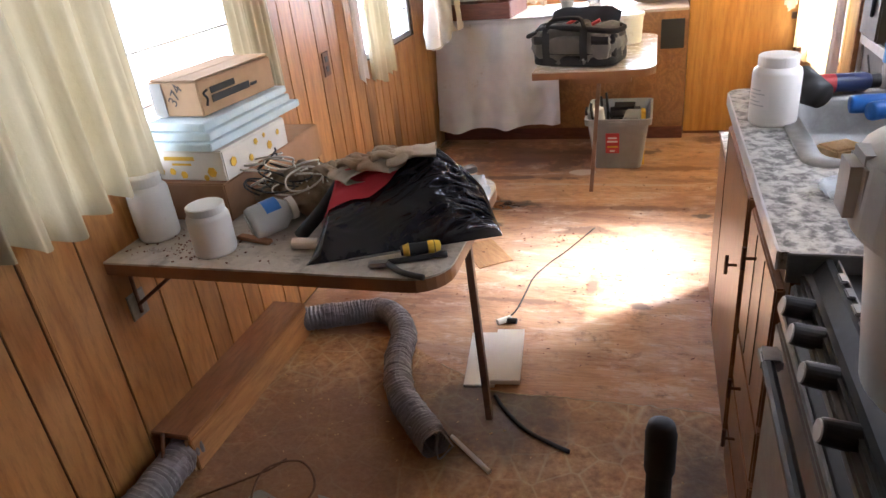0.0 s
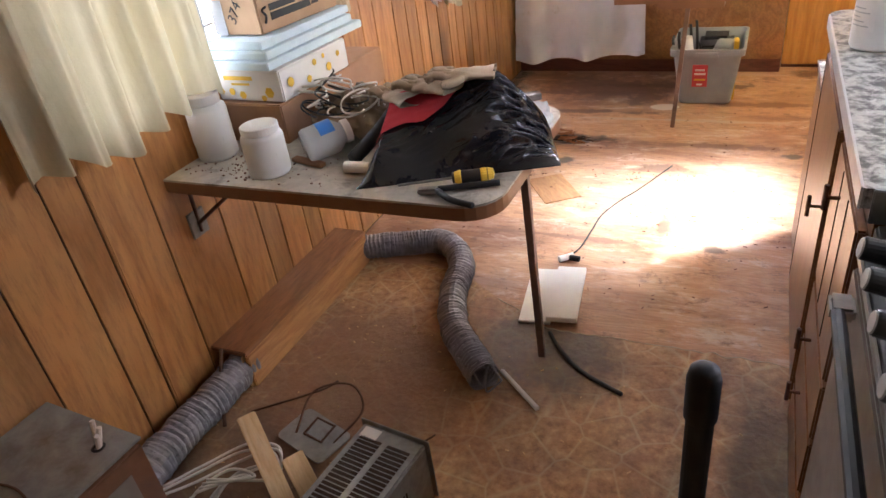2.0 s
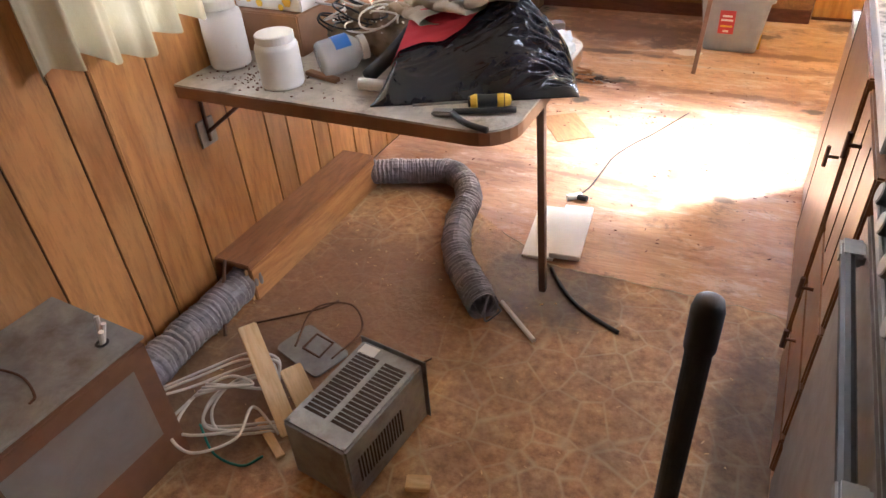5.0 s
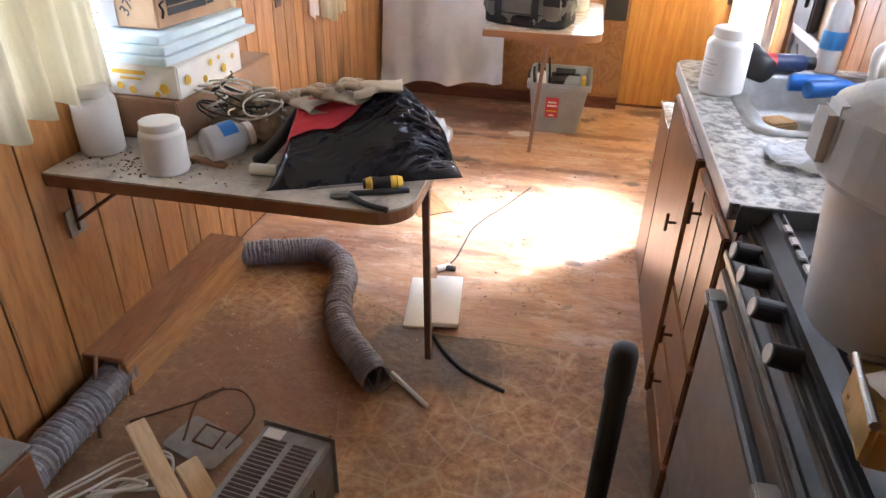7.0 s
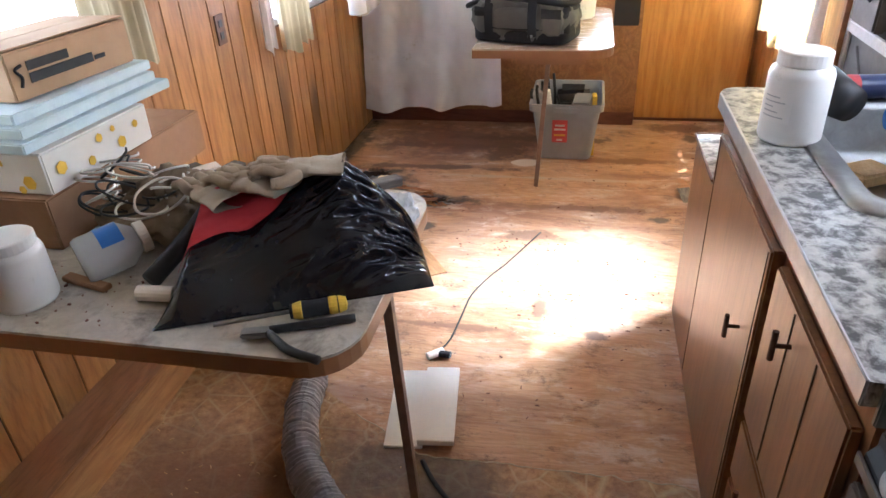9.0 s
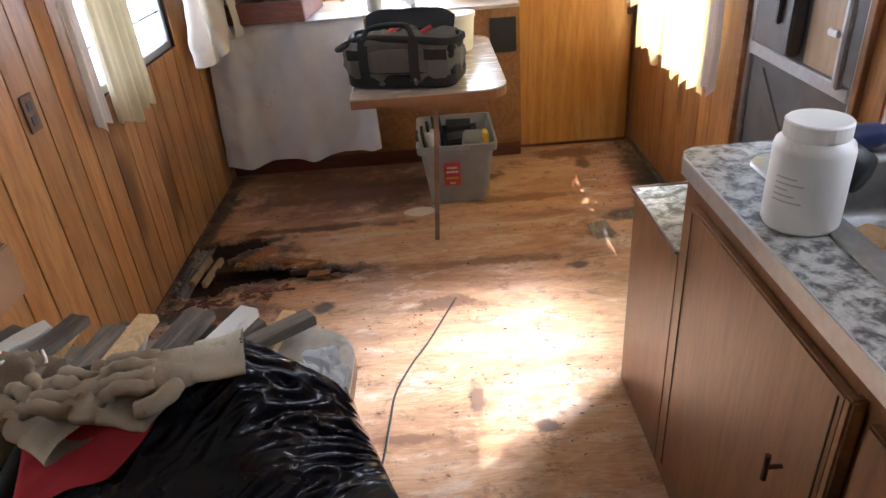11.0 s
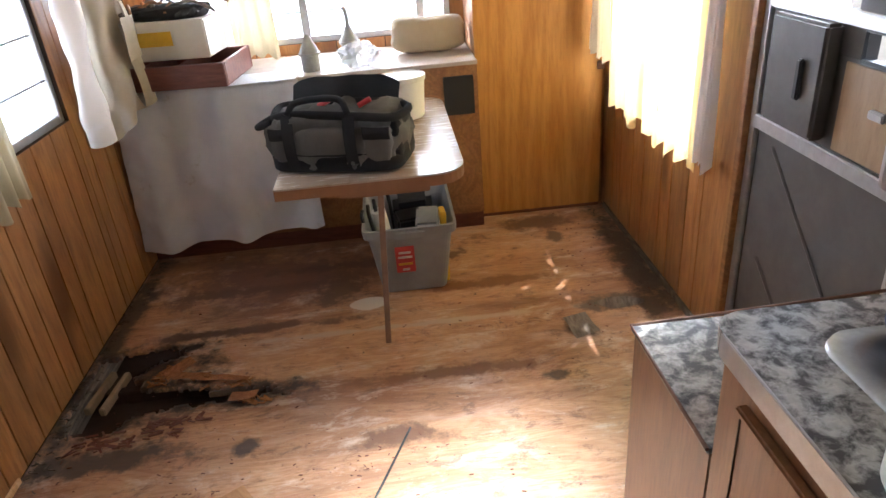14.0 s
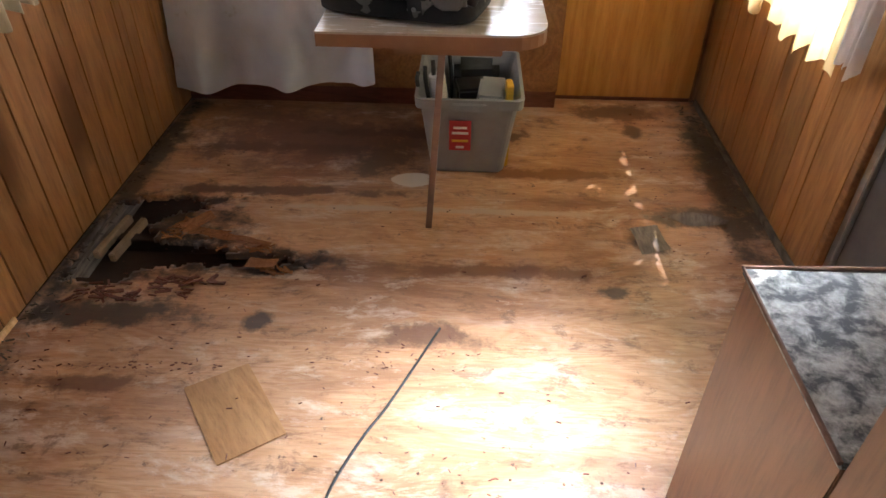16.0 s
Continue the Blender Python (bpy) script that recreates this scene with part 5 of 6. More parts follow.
def carton(name, at, w, l, h, material, label, rz=0.0, flaps=True):
    top = thing(name, at, label, "carton", "cartons on the table", rz=rz)
    part("case", wobble(bx(0, w, 0, l, 0, h, 0.004), 0.003, 9, at[1]), material, top)
    if flaps:
        part("flap", wobble(bx(0.002, w / 2 - 0.003, 0.002, l - 0.002, h + 0.0035, h + 0.0065, 0.001), 0.003, 9), material, top)
        part("flap", wobble(bx(w / 2 + 0.003, w - 0.002, 0.002, l - 0.002, h + 0.004, h + 0.007, 0.001), 0.003, 9), material, top)
    return top


carton("cardboard_box", (0.002, 1.545, TZ), 0.25, 0.62, 0.122, CARDDARK, "long brown cardboard box at the bottom of the stack", -1, False)
c2 = carton("white_carton", (0.006, 1.57, 0.851), 0.252, 0.36, 0.094, WHITECARD, "white carton with orange hexagons and print", -2, False)
for k, (x, z, r) in enumerate(((0.06, 0.03, 0.012), (0.1, 0.02, 0.013), (0.205, 0.03, 0.017), (0.18, 0.012, 0.01), (0.02, 0.03, 0.01))):
    part("hexagon", lathe([(0, 0.0012), (r, 0.001), (r, 0)], 6, m=pose(x, -0.0045, z, 90, 0, 0)), YELLOW, c2, "orange printed hexagon")
for k, (y, z, r) in enumerate(((0.04, 0.05, 0.016), (0.13, 0.03, 0.012), (0.17, 0.07, 0.011), (0.24, 0.035, 0.015), (0.3, 0.06, 0.01), (0.22, 0.075, 0.008))):
    part("hexagon", lathe([(0, 0.0012), (r, 0.001), (r, 0)], 6, m=pose(0.2565, y, z, 0, 90, 0)), YELLOW, c2, "orange printed hexagon")
part("print_bar", bx(0.04, 0.15, -0.0055, -0.0042, 0.066, 0.078, 0), YELLOW, c2)
part("print_bar", bx(0.065, 0.135, -0.0055, -0.0042, 0.05, 0.057, 0), YELLOW, c2)
for k, (w, l, y, dz, rz) in enumerate(((0.25, 0.5, 1.565, 0.0, -4), (0.24, 0.46, 1.575, 0.026, -3), (0.22, 0.46, 1.59, 0.052, -3.5))):
    single("foam_sheet", wobble(bx(0, w, 0, l, 0, 0.024, 0.003), 0.0015, 12, k), FOAM, "pale blue foam insulation sheet stacked on a carton", "foam sheet", "foam sheets", (-0.012, y, 0.949 + dz), rz)
c3 = carton("cardboard_box", (-0.02, 1.655, 1.028), 0.195, 0.38, 0.105, CARD, "worn cardboard shipping box with tape and black print", -5)
for y0, y1, z0, z1 in ((0.05, 0.17, 0.06, 0.08), (0.05, 0.24, 0.033, 0.055), (0.245, 0.28, 0.035, 0.045)):
    part("print_bar", bx(0.1975, 0.1986, y0, y1, z0, z1, 0), INK, c3, "black printed logo lettering")
part("print_mark", tube([(0.198, 0.022, 0.03), (0.198, 0.03, 0.05), (0.198, 0.018, 0.068), (0.198, 0.036, 0.075)], 0.0035, 6, 4), INK, c3)
part("tape", bx(0.01, 0.06, -0.0045, -0.0032, 0.0, 0.104, 0), CLEAR, c3, "shiny clear packing tape")


def writing(text, size, m, material, parent):
    cu = bpy.data.curves.new("writing", "FONT")
    cu.body, cu.size, cu.extrude = text, size, 0.0004
    tmp = bpy.data.objects.new("writing", cu)
    me = bpy.data.meshes.new_from_object(tmp)
    bpy.data.objects.remove(tmp)
    me.materials.append(material)
    ob = new("writing", me)
    ob.parent, ob.matrix_basis = parent, m
    return ob


writing("374", 0.048, pose(0.1, -0.0052, 0.03, 90, -55, 0), INK, c3)

# trash bag, cloth and gloves
Q00, Q10, Q11, Q01 = Vector((0.628, 1.292)), Vector((1.105, 1.505)), Vector((1.0, 1.77)), Vector((0.585, 1.68))


def ease(a, b, x):
    x = min(1.0, max(0.0, (x - a) / (b - a)))
    return x * x * (3 - 2 * x)


def bag_at(u, v, lift=0.0):
    """The bag's skin: steep at the left, taut in front, highest at the back right and creased there."""
    p = Q00.lerp(Q10, u).lerp(Q01.lerp(Q11, u), v)
    uu, vv = min(1, max(0, u)), min(1, max(0, v))
    fu = (0.7 * min(1, uu / 0.07) ** 0.6 + 0.3 * ease(0.05, 0.72, uu)) * min(1, (1 - uu) / 0.34) ** 0.75
    fv = min(1, vv / 0.6) ** 0.85 * min(1, (1 - vv) / 0.34) ** 0.8
    h = 0.2 * fu * fv
    k = (0.25 + 1.1 * ease(0.3, 0.95, uu)) * min(1, 5 * fu * fv)
    crease = 0.4 - abs(noise.noise(Vector((u * 4 + 9 * v, 16 * v - 9 * u, 8))))
    fine = 0.35 - abs(noise.noise(Vector((u * 22 + 12 * v, 30 * v - 14 * u, 2))))
    w = 0.014 * noise.noise(Vector((u * 3, v * 3, 3))) + k * (0.03 * crease + 0.005 * fine)
    return Vector((p.x + 0.35 * w, p.y - 0.3 * w, TZ + 0.003 + max(0.0, h + w * min(1, 4 * fu * fv)) + lift))


def trash_bag():
    bm = sheet(lambda u, v: bag_at(u, v), 150, 130)
    sheet(lambda u, v: (*Q00.lerp(Q10, u).lerp(Q01.lerp(Q11, u), v), TZ + 0.001), 12, 12, bm)
    return single("trash_bag", bm, BAGBLACK, "shiny black plastic bag, half full, on the table", "bag", smooth=True)


trash_bag()
single("red_cloth", wobble(sheet(lambda u, v: bag_at(0.03 + 0.56 * u, 0.27 + 0.05 * math.sin(9 * u) + 0.27 * u + (0.46 - 0.24 * u) * v, 0.01), 40, 30), 0.006, 16), RED, "crumpled red cloth glove cuff on the bag", "cloth", smooth=True)


def glove(at, rz, label, flip=1, tilt=0):
    top = thing("work_glove", at, label, "glove", "work gloves", rz, tilt)
    top.scale = (0.85, 0.85, 0.85)
    part("palm", wobble(blob(0.1, 0.1, 0.03, 0.8, 14, 0.008, 30), 0.005, 25, rz), GLOVE, top, smooth=True)
    for k in range(4):
        f = tube([(0.035 - 0.023 * k, 0.025, 0.016), (0.045 - 0.028 * k, 0.075, 0.022 + 0.005 * (k % 2)), (0.05 - 0.031 * k, 0.115 - 0.01 * abs(k - 1.5), 0.01)], 0.0125, 10, 6,
                 radius=lambda i: (1.0 + 0.1 * math.sin(i * 1.9 + k)) * (0.6 if i > 10 else 1.0))
        part("finger", wobble(f, 0.005, 30, k), GLOVE, top, smooth=True)
    part("thumb", wobble(tube([(0.04 * flip, -0.01, 0.015), (0.07 * flip, 0.02, 0.014), (0.072 * flip, 0.05, 0.01)], 0.014, 10, 5), 0.005, 30), GLOVE, top, smooth=True)
    part("cuff", wobble(sheet(lambda u, v: (0.052 * math.cos(2 * math.pi * u) * (1 + 0.2 * v), -0.03 - 0.075 * v, 0.016 + 0.013 * math.sin(2 * math.pi * u)), 24, 8), 0.008, 22, rz), GLOVE, top, smooth=True)
    return top


glove((0.735, 1.55, bag_at(0.29, 0.66).z + 0.01), 80, "soiled pale leather work glove lying on the bag")
glove((0.83, 1.57, bag_at(0.5, 0.64).z + 0.01), 105, "worn leather work glove lying on red cloth", -1)
glove((0.64, 1.56, 0.87), 60, "dirty tan work glove on a rag heap")
single("hammer_handle", tube([(0, 0, 0), (0.12, 0.03, 0.01), (0.24, 0.03, 0)], 0.014, 10, 4), RUBBER, "dark rubber tool handle lying on gloves", "handle", at=(0.55, 1.62, 0.855), rz=8, smooth=True)
single("black_tube", tube([(0, 0, 0), (0.03, 0.11, 0.04), (0.06, 0.24, 0.1)], 0.02, 10, 4), RUBBER, "black rubber hose leaning on the bag", "hose", at=(0.55, 1.42, TZ + 0.022), smooth=True)
single("dirty_rag", wobble(blob(0.24, 0.28, 0.11, 0.9, 34, 0.05, 18), 0.008, 60), cloth_mat("rags", (0.12, 0.085, 0.055), (0.3, 0.22, 0.14), 0, (0.04, 0.03, 0.02)), "crumpled dirty brown rag on the table", "rag", at=(0.44, 1.68, TZ), smooth=True)
random.seed(9)
for k in range(22):
    c = Vector((random.uniform(0.29, 0.5), random.uniform(1.56, 1.8), TZ + random.uniform(0.06, 0.14)))
    r = random.uniform(0.03, 0.06)
    tilt = random.uniform(-0.7, 0.7)
    wire("wire_coil", [c + Vector((r * math.cos(a * 1.05), r * math.sin(a * 1.05), tilt * r * math.cos(a * 1.05 + k) + 0.003 * a)) for a in range(8)], 0.0028, CABLEW if k % 3 else RUBBER, "tangled loop of thin pale wire on the table", "wire", "tangled wires")
random.seed(12)
for k in range(16):
    x = 0.3 + 0.6 * (k % 8) / 7.5 + random.uniform(-0.02, 0.02)
    lng, wd, m_ = random.uniform(0.13, 0.22), random.uniform(0.014, 0.03), (GREYWOOD, GREYWOOD, RAW, GREYWOOD, WHITECARD)[k % 5]
    z = TZ + 0.001 + (0.024 if k > 7 else 0)
    single("wood_offcut", wobble(bx(-wd, wd, -lng / 2, lng / 2, 0, 0.02, 0.002), 0.002, 20, k), m_, "old wooden offcut lying on the table's far edge" if m_ is not WHITECARD else "white plastic offcut lying on the table",
           "offcut", "wood offcuts", (x, 1.88 + random.uniform(-0.03, 0.02), z), random.gauss(-22, 14), rx=random.uniform(0, 3))


def screwdriver():
    top = thing("screwdriver", (0.845, 1.352, TZ + 0.018), "yellow and black screwdriver with steel shaft", "screwdriver", rz=24)
    h = part("handle", lathe([(0, 0), (0.012, 0.003), (0.016, 0.015), (0.0155, 0.06), (0.017, 0.08), (0.013, 0.098), (0.014, 0.104), (0, 0.106)], 16, m=pose(0.13, 0, 0, 0, -90, 0)), BLACK, top, smooth=True)
    part("grip_band", lathe([(0.0165, 0.018), (0.0172, 0.024), (0.0172, 0.03), (0.0162, 0.034)], 16, m=pose(0.13, 0, 0, 0, -90, 0)), YELLOW, h, "yellow grip band")
    part("grip_end", lathe([(0, -0.001), (0.0125, 0.002), (0.0168, 0.015), (0.0165, 0.016)], 16, m=pose(0.13, 0, 0, 0, -90, 0)), YELLOW, h)
    part("grip_band", lathe([(0.0165, 0.082), (0.0178, 0.084), (0.0142, 0.098), (0.0135, 0.099)], 16, m=pose(0.13, 0, 0, 0, -90, 0)), YELLOW, h, "yellow collar")
    part("shaft", tube([(0.025, 0, 0), (-0.11, 0, -0.003)], 0.0035, 10, 0), STEEL, top)


screwdriver()
pl = thing("pliers", (0.9, 1.318, TZ + 0.002), "black-handled pliers lying open on the table", "pliers", rz=15)
part("handle", tube([(-0.05, 0.01, 0.008), (0.03, 0.02, 0.008), (0.1, 0.03, 0.008)], 0.008, 8, 5), BLACK, pl, smooth=True)
part("handle", tube([(-0.05, 0.0, 0.008), (-0.01, -0.05, 0.008), (0.045, -0.085, 0.008)], 0.008, 8, 5), BLACK, pl, smooth=True)
part("jaws", bx(-0.1, -0.045, -0.008, 0.018, 0.002, 0.014, 0.004), STEEL, pl)
single("crumpled_paper", blob(0.075, 0.08, 0.06, 0.9, 14, 0.025, 30, 4), CLEAR, "crumpled clear plastic wrap behind the bag", "plastic wrap", at=(0.972, 1.755, TZ), smooth=False)


# on the dinette table
def tool_bag():
    top = thing("tool_bag", (1.085, 3.65, 0.718), "grey and black canvas tool bag, zipped open", "bag", rz=-15)
    part("body", wobble(blob(0.45, 0.25, 0.19, 0.5, 34, 0.045, 14), 0.009, 30), BAGGREY, top, "worn grey canvas body", True)
    part("base", blob(0.46, 0.26, 0.06, 0.35, 16, 0.004, 9), BAGDARK, top, "black base", True)
    part("lid_flap", wobble(sheet(lambda u, v: (-0.19 + 0.38 * u, 0.06 + 0.05 * v, 0.16 + 0.11 * v * (1 - 0.25 * abs(2 * u - 1) ** 4)), 20, 8), 0.008, 12), BAGDARK, top, "black raised lid flap", True)
    part("mouth", tube([(-0.2, -0.08, 0.18), (-0.1, -0.12, 0.2), (0.1, -0.12, 0.19), (0.21, -0.08, 0.175), (0.22, 0.04, 0.18), (0.0, 0.07, 0.19), (-0.21, 0.05, 0.185), (-0.2, -0.08, 0.18)], 0.014, 8, 6), BAGDARK, top, smooth=True)
    part("pocket", blob(0.2, 0.04, 0.1, 0.5, 12, 0.006, 20), BAGGREY, top, "front pocket", True).location = (-0.02, -0.125, 0.06)
    for x in (-0.13, 0.075):
        part("strap", sheet(lambda u, v: (x - 0.02 + 0.04 * u, -0.134 - 0.016 * math.sin(math.pi * v), 0.02 + 0.18 * v), 3, 12), BAGDARK, top, "black webbing strap")
    part("handle_loop", tube([(-0.13, -0.13, 0.2), (-0.1, -0.1, 0.235), (0.03, -0.09, 0.24), (0.075, -0.13, 0.2)], 0.011, 8, 6), BAGDARK, top, smooth=True)
    part("side_handle", tube([(-0.2, -0.1, 0.17), (-0.26, -0.08, 0.15), (-0.24, -0.02, 0.16)], 0.012, 8, 5), BAGDARK, top, smooth=True)
    for x, w in ((-0.165, 0.07), (0.16, 0.09)):
        pk = part("side_pocket", wobble(blob(w, 0.035, 0.11, 0.5, 12, 0.008, 24), 0.004, 40), BAGGREY, top, "small outer pocket", True)
        pk.location = (x, -0.12, 0.045)
        part("pocket_flap", wobble(sheet(lambda u, v: (-w / 2 + w * u, -0.02 - 0.006 * math.sin(math.pi * v), 0.115 - 0.04 * v), 6, 5), 0.003, 30), BAGDARK, pk, "black pocket flap", True)
    part("seam", tube([(-0.22, -0.1, 0.075), (-0.1, -0.136, 0.07), (0.1, -0.136, 0.07), (0.22, -0.1, 0.075)], 0.004, 6, 6), BAGDARK, top, "black stitched seam", True)
    for x in (-0.2, 0.2):
        part("end_gusset", wobble(blob(0.06, 0.2, 0.15, 0.5, 14, 0.02, 16, x), 0.006, 30), BAGDARK, top, "black folded end", True).location = (x, 0, 0.02)
    part("rivet", lathe([(0, 0.002), (0.006, 0.001), (0.007, 0)], 10, m=pose(0.075, -0.148, 0.045, 90, 0, 0)), STEEL, top)
    part("pliers_grip", tube([(-0.06, -0.02, 0.2), (-0.01, -0.02, 0.225)], 0.009, 8, 0), LABELRED, top, "red tool grip")
    part("pliers_grip", tube([(0.08, -0.03, 0.2), (0.12, -0.02, 0.22)], 0.009, 8, 0), LABELRED, top, "red tool grip")


tool_bag()
bk = thing("plastic_tub", (1.31, 4.14, 0.718), "cream round plastic tub with lid", "tub")
part("body", lathe([(0, 0), (0.075, 0), (0.08, 0.005), (0.09, 0.15)], 28), WHITEPL, bk, smooth=True)
part("lid", lathe([(0.094, 0.148), (0.096, 0.152), (0.096, 0.168), (0.088, 0.17), (0.085, 0.164), (0, 0.164)], 28), WHITEPL, bk, "translucent snap lid")

# on the bench
tr = thing("drawer_tray", (0.02, 4.4, 0.864), "dark red wooden drawer tray with dividers", "tray", rz=-6)
for q in ((0, 0.56, 0, 0.016), (0, 0.56, 0.384, 0.4), (0, 0.016, 0.017, 0.383), (0.544, 0.56, 0.017, 0.383), (0.2, 0.21, 0.017, 0.383), (0.36, 0.37, 0.017, 0.383)):
    part("side" if q[3] - q[2] < 0.02 or q[1] - q[0] > 0.012 else "divider", bx(*q, 0, 0.1, 0.003), DARKWOOD, tr)
part("bottom", bx(0.017, 0.543, 0.017, 0.383, 0.0, 0.008, 0.001), DARKWOOD, tr)
bxx = thing("storage_box", (0.1, 4.53, 0.966), "pale grey box with a yellow taped label", "box", rz=-6)
part("case", wobble(bx(0, 0.4, 0, 0.26, 0, 0.16, 0.006), 0.004, 8), WHITECARD, bxx)
part("label", bx(0.08, 0.25, -0.006, -0.0045, 0.06, 0.12, 0), YELLOW, bxx, "yellow and white taped label")
part("dark_rag", blob(0.36, 0.22, 0.07, 0.6, 14, 0.03, 20), BAGDARK, bxx, "dark rag heaped on top").location = (0.2, 0.13, 0.15)
random.seed(31)
for k in range(14):
    x, y, a = random.uniform(0.06, 0.34), random.uniform(0.05, 0.21), random.uniform(-0.12, 0.12)
    part("kindling", tube([(x - a, y - 0.05, 0.19), (x, y, 0.215 + random.uniform(0, 0.02)), (x + a, y + 0.04, 0.2)], random.uniform(0.006, 0.012), 6, 2), GREYWOOD if k % 2 else BROWN, bxx, "dry broken stick")
for x, y in ((0.91, 4.58), (1.085, 4.79)):
    cn = thing("roof_cowl", (x, y, 0.849), "galvanised cone-topped vent cap on the bench", "cowl", "roof cowls", rz=15)
    part("collar", lathe([(0.04, 0), (0.042, 0.07), (0.05, 0.072), (0.05, 0.082), (0.042, 0.084)], 22), GALV, cn)
    part("cone", lathe([(0.046, 0.084), (0.008, 0.16), (0, 0.165)], 22), GALV, cn)
    if x > 1:
        part("spout", tube([(0, 0, 0.155), (0.0, 0.0, 0.2), (-0.01, 0, 0.24)], 0.01, 8, 3), GALV, cn)
single("plastic_bag", blob(0.18, 0.14, 0.1, 0.8, 18, 0.035, 22, 6), CLEAR, "crumpled clear plastic bag on the bench", "plastic bag", at=(1.14, 4.56, 0.849))
single("beige_cushion", blob(0.36, 0.14, 0.17, 0.6, 18, 0.03, 8, 2), BEIGE, "worn beige cushion slumped at the window", "cushion", at=(1.46, 4.78, 0.849), smooth=True)

# on the worktop
CZ = 0.92
jar("supplement_jar", (1.78, 1.857, CZ), 0.06, 0.178, "large white plastic jar with a printed label", 0.76, True, 0)
can = thing("spray_can", (1.89, 2.09, CZ + 0.036), "dark blue spray can lying across the sink", "spray can", rz=8, ry=90)
part("body", lathe([(0, 0), (0.025, 0), (0.027, 0.006), (0.027, 0.16), (0.02, 0.175)], 22), flat("navy", (0.03, 0.05, 0.14), 0.3), can, smooth=True)
part("band", lathe([(0.0275, 0.03), (0.0275, 0.08)], 22), LABELRED, can, "red printed band")
part("cap", lathe([(0.02, 0.175), (0.02, 0.2), (0, 0.202)], 18), BLACK, can, "black cap")
single("black_cup", lathe([(0, 0.0), (0.035, 0.0), (0.05, 0.09), (0.046, 0.09), (0.032, 0.005), (0, 0.005)], 24), BLACK, "black plastic cup lying on its side", "cup", at=(1.9, 1.9, CZ + 0.055), rz=30, smooth=True, rx=-80)
for k, (x, y) in enumerate(((1.97, 1.9), (2.0, 1.83))):
    single("blue_bottle", lathe([(0, 0), (0.022, 0), (0.024, 0.006), (0.024, 0.11), (0.011, 0.14), (0.011, 0.16), (0, 0.16)], 22), BLUE, "bright blue plastic bottle lying by the sink", "bottle", "blue bottles", (x, y, CZ + 0.03), 20 * k, True, 0, 88)
single("sponge_block", bx(-0.04, 0.04, -0.03, 0.03, 0, 0.05, 0.006), GREYPL, "grey sponge block in the sink", "sponge", at=(1.93, 1.68, 0.793))
single("yellow_sponge", bx(-0.05, 0.05, -0.04, 0.04, 0, 0.03, 0.006), RAW, "yellow sponge in the sink", "sponge", at=(1.98, 1.95, 0.793), rz=30)
wbt = thing("water_bottle", (2.14, 2.17, CZ), "clear ribbed water bottle with blue label", "bottle")
part("body", lathe([(0, 0), (0.034, 0.002)] + [(0.036 - 0.0025 * (k % 2), 0.01 + 0.012 * k) for k in range(14)] + [(0.03, 0.2), (0.014, 0.23), (0.013, 0.24)], 24), CLEAR, wbt, smooth=True)
part("label", lathe([(0.0368, 0.075), (0.0368, 0.13)], 24), flat("blue_label", (0.05, 0.25, 0.6), 0.4), wbt, "blue paper label")
part("cap", lathe([(0.015, 0.238), (0.015, 0.255), (0, 0.256)], 16), BLUE, wbt, "blue cap")
jug = thing("white_jug", (2.19, 1.75, CZ), "white translucent plastic jug with handle", "jug")
part("body", lathe([(0, 0), (0.07, 0), (0.075, 0.01), (0.075, 0.14), (0.03, 0.21), (0.02, 0.215), (0.02, 0.235)], 26), WHITEPL, jug, smooth=True)
part("handle", tube([(-0.03, -0.02, 0.2), (-0.085, -0.03, 0.17), (-0.08, -0.03, 0.09)], 0.012, 8, 5), WHITEPL, jug, smooth=True)
single("plastic_pouch", wobble(wobble(blob(0.26, 0.15, 0.03, 0.7, 26, 0.012, 20, 3), 0.012, 24), 0.004, 70), CLEAR, "crumpled clear plastic pouch on the worktop", "pouch", at=(1.93, 1.33, CZ), rz=-20)
cup = thing("drain_cup", (2.03, 2.155, CZ), "small grey metal drain strainer cup", "strainer")
part("cup", lathe([(0, 0), (0.022, 0), (0.028, 0.035), (0.031, 0.04), (0.027, 0.04), (0.02, 0.006), (0, 0.006)], 20), GALV, cup, smooth=True)

# on the range
pot = thing("grey_canister", (1.87, 0.735, 0.909), "pale grey plastic canister with stepped collar", "canister")
part("body", lathe([(0, 0), (0.12, 0), (0.125, 0.006), (0.15, 0.22)], 36), PALEGREY, pot, smooth=True)
part("collar", lathe([(0.15, 0.22), (0.168, 0.222), (0.172, 0.23), (0.168, 0.31), (0.14, 0.325)], 36), PALEGREY, pot)
part("neck", lathe([(0.14, 0.325), (0.1, 0.34), (0.098, 0.42), (0.09, 0.43), (0, 0.43)], 32), PALEGREY, pot)
part("spout", bx(-0.182, -0.14, -0.02, 0.05, 0.228, 0.315, 0.014), PALEGREY, pot, "blocky grey spout")
bb = thing("brass_box", (1.72, 0.43, 0.921), "brass-coloured box with chrome corners on the range", "box", rz=-8)
part("case", bx(0, 0.16, 0, 0.12, 0, 0.06, 0.006), BRASS, bb)
part("strap", tube([(0.0, 0.0, 0.062), (0.0, 0.12, 0.062), (0.16, 0.12, 0.062)], 0.006, 8, 0), STEEL, bb, "chrome edge strip")
single("paper_scrap", wobble(sheet(lambda u, v: (0.06 * u, 0.05 * v, 0.004 + 0.01 * u * v), 6, 6), 0.003, 40), WHITECARD, "torn white paper scrap on the brass box", "paper", at=(1.745, 0.46, 0.983), rz=20)

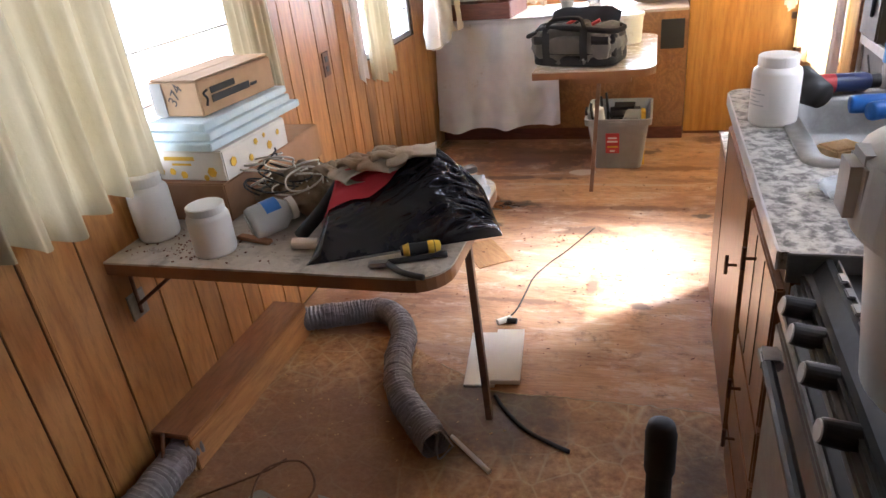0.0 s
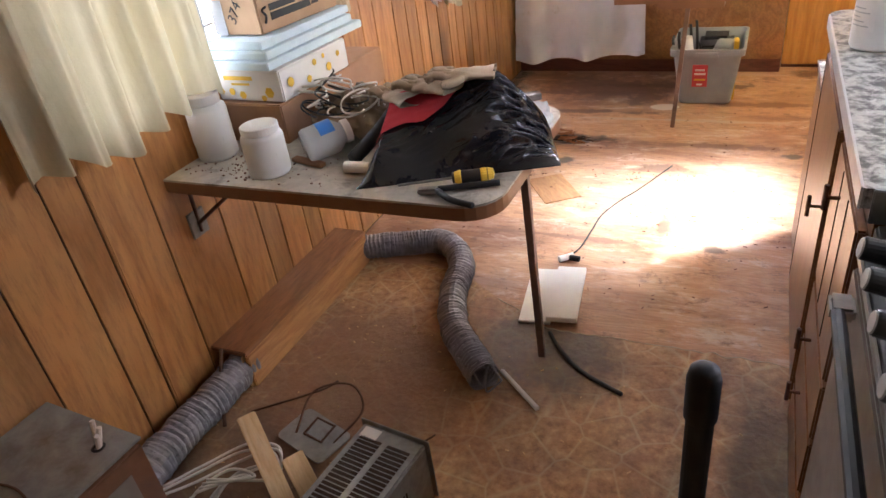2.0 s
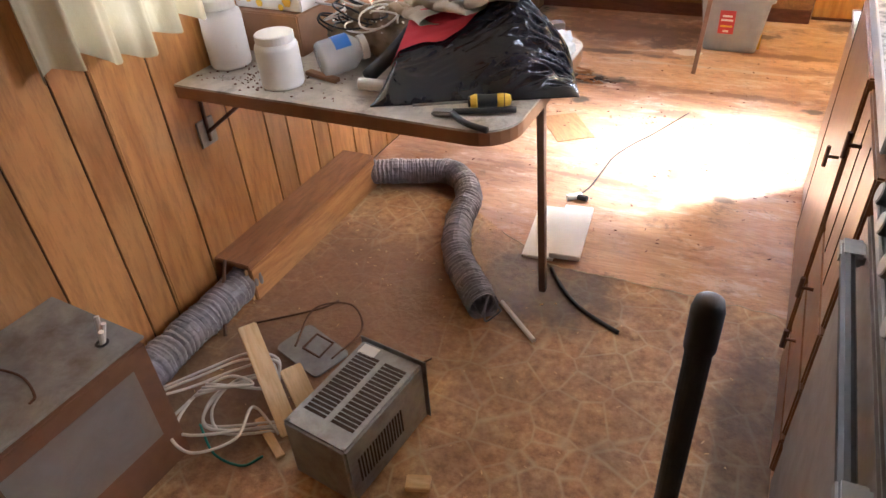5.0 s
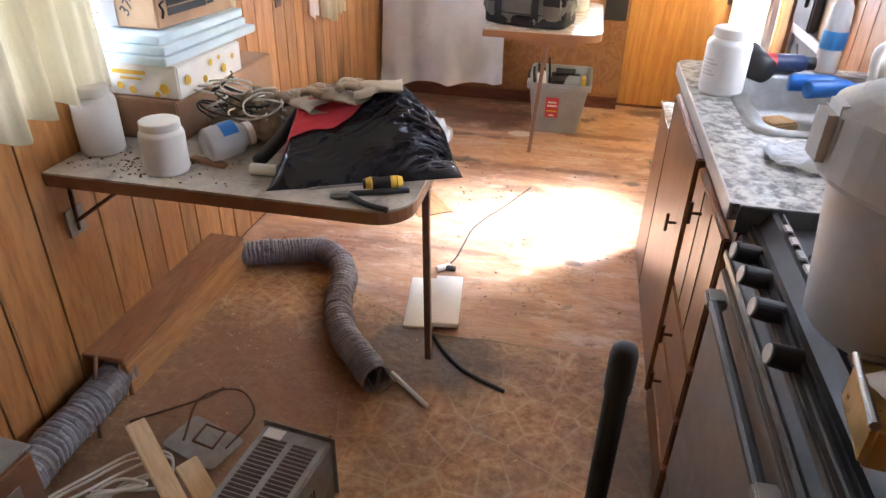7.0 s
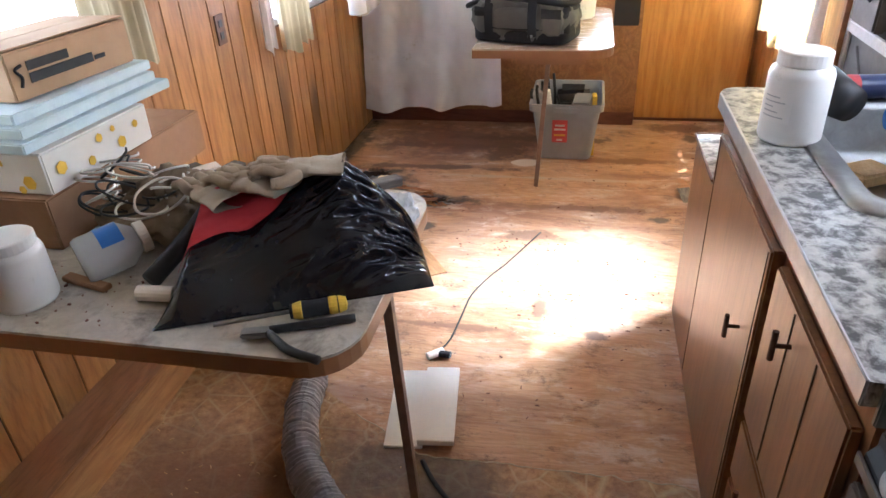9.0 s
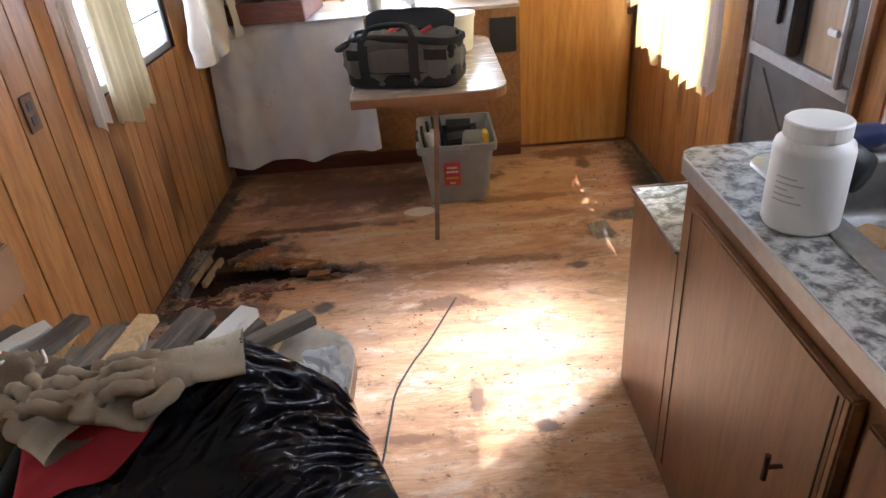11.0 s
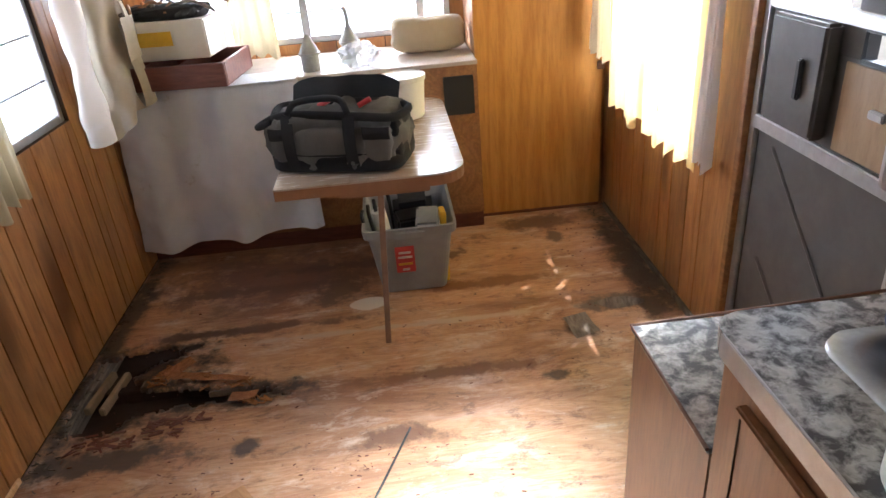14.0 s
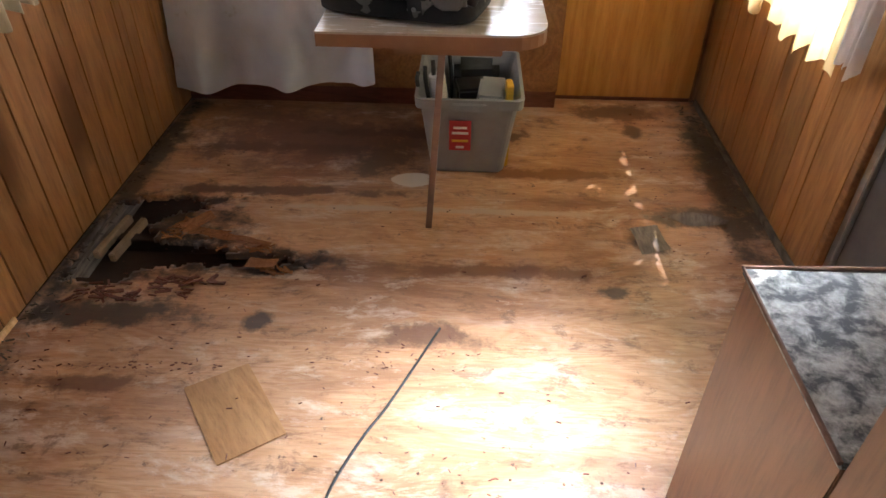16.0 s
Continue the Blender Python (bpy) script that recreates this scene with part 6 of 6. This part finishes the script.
# switch plate and trims
sw = thing("switch_plate", (0.001, 2.83, 0.934), "dark brown wall outlet plate", "outlet")
part("plate", bx(0, 0.006, -0.032, 0.032, -0.055, 0.055, 0.002), RUST, sw)
for z in (-0.022, 0.022):
    part("socket", bx(0.006, 0.008, -0.013, 0.013, z - 0.013, z + 0.013, 0.001), BLACK, sw)
structure("trim_1", bx(0.001, 0.012, 2.5, 3.05, 0.001, 0.02, 0.002), RAW, "pale strip of trim at the wall's foot", "trim")
structure("trim_2", bx(WID - 0.012, WID - 0.001, 3.302, 4.6, 0.001, 0.03, 0.002), GREYWOOD, "dark rotten trim at the wall's foot", "trim")
structure("trim_3", bx(WID - 0.02, WID - 0.001, 2.57, 2.598, 0.67, HIGH - 0.002, 0.002), VENEER, "brown wooden door casing", "trim")
structure("trim_4", bx(WID - 0.02, WID - 0.001, 3.272, 3.3, 0.002, HIGH - 0.002, 0.002), BROWN, "dark wooden door casing", "trim")


# screw heads along the plywood's seams
bm = bmesh.new()
for y, xs in ((2.6, range(9, 18)), (3.66, range(2, 22, 2)), (2.36, range(3, 17, 2))):
    for k in xs:
        lathe([(0, 0.0018), (0.003, 0.0016), (0.004, 0.0005)], 8, bm, Matrix.Translation((k * 0.1 + random.uniform(-0.02, 0.02), y + random.uniform(-0.012, 0.012), 0)))
single("floor_screw", bm, RUST, "rusty screw heads in the plywood floor", "screws", kind="stuff")

bm = bmesh.new()
random.seed(21)
for k in range(150):
    a, r = random.uniform(0, 6.28), random.uniform(0.001, 0.0035)
    x, y = random.gauss(0.24, 0.12), random.gauss(1.38, 0.05)
    if 0.02 < x < 0.95 and 1.27 < y < 1.6:
        bx(-r, r, -r * 0.6, r * 0.6, 0, r, 0, bm, pose(x, y, TZ - 0.0003, 0, 0, random.uniform(0, 180)))
single("table_crumbs", bm, DARKWOOD, "dark crumbs and grit scattered on the table", "crumbs", kind="stuff")


# wall boards, the many pieces last
boards(wall_left, Y0, Y1, LEFT_WINDOWS, lambda a, b, z, y: bx(-0.0048, 0.0, a, b, z, y, 0.0015),
       lines=(0.72, 0.906, 1.01, 1.192, 1.424, 1.582, 1.688, 1.825, 1.92, 2.08, 2.19, 2.33, 2.49, 2.6, 2.775, 2.898, 3.01, 3.116, 3.24, 3.372, 3.47, 3.57, 3.675, 3.775, 3.932, 4.064, 4.198, 4.339, 4.44))
boards(wall_right, Y0, Y1, RIGHT_OPENINGS, lambda a, b, z, y: bx(WID, WID + 0.0048, a, b, z, y, 0.0015), 3)
boards(wall_back, 0.0, WID, BACK_WINDOWS, lambda a, b, z, y: bx(a, b, Y1 - 0.001, Y1 - 0.0002, z, y, 0), 5)
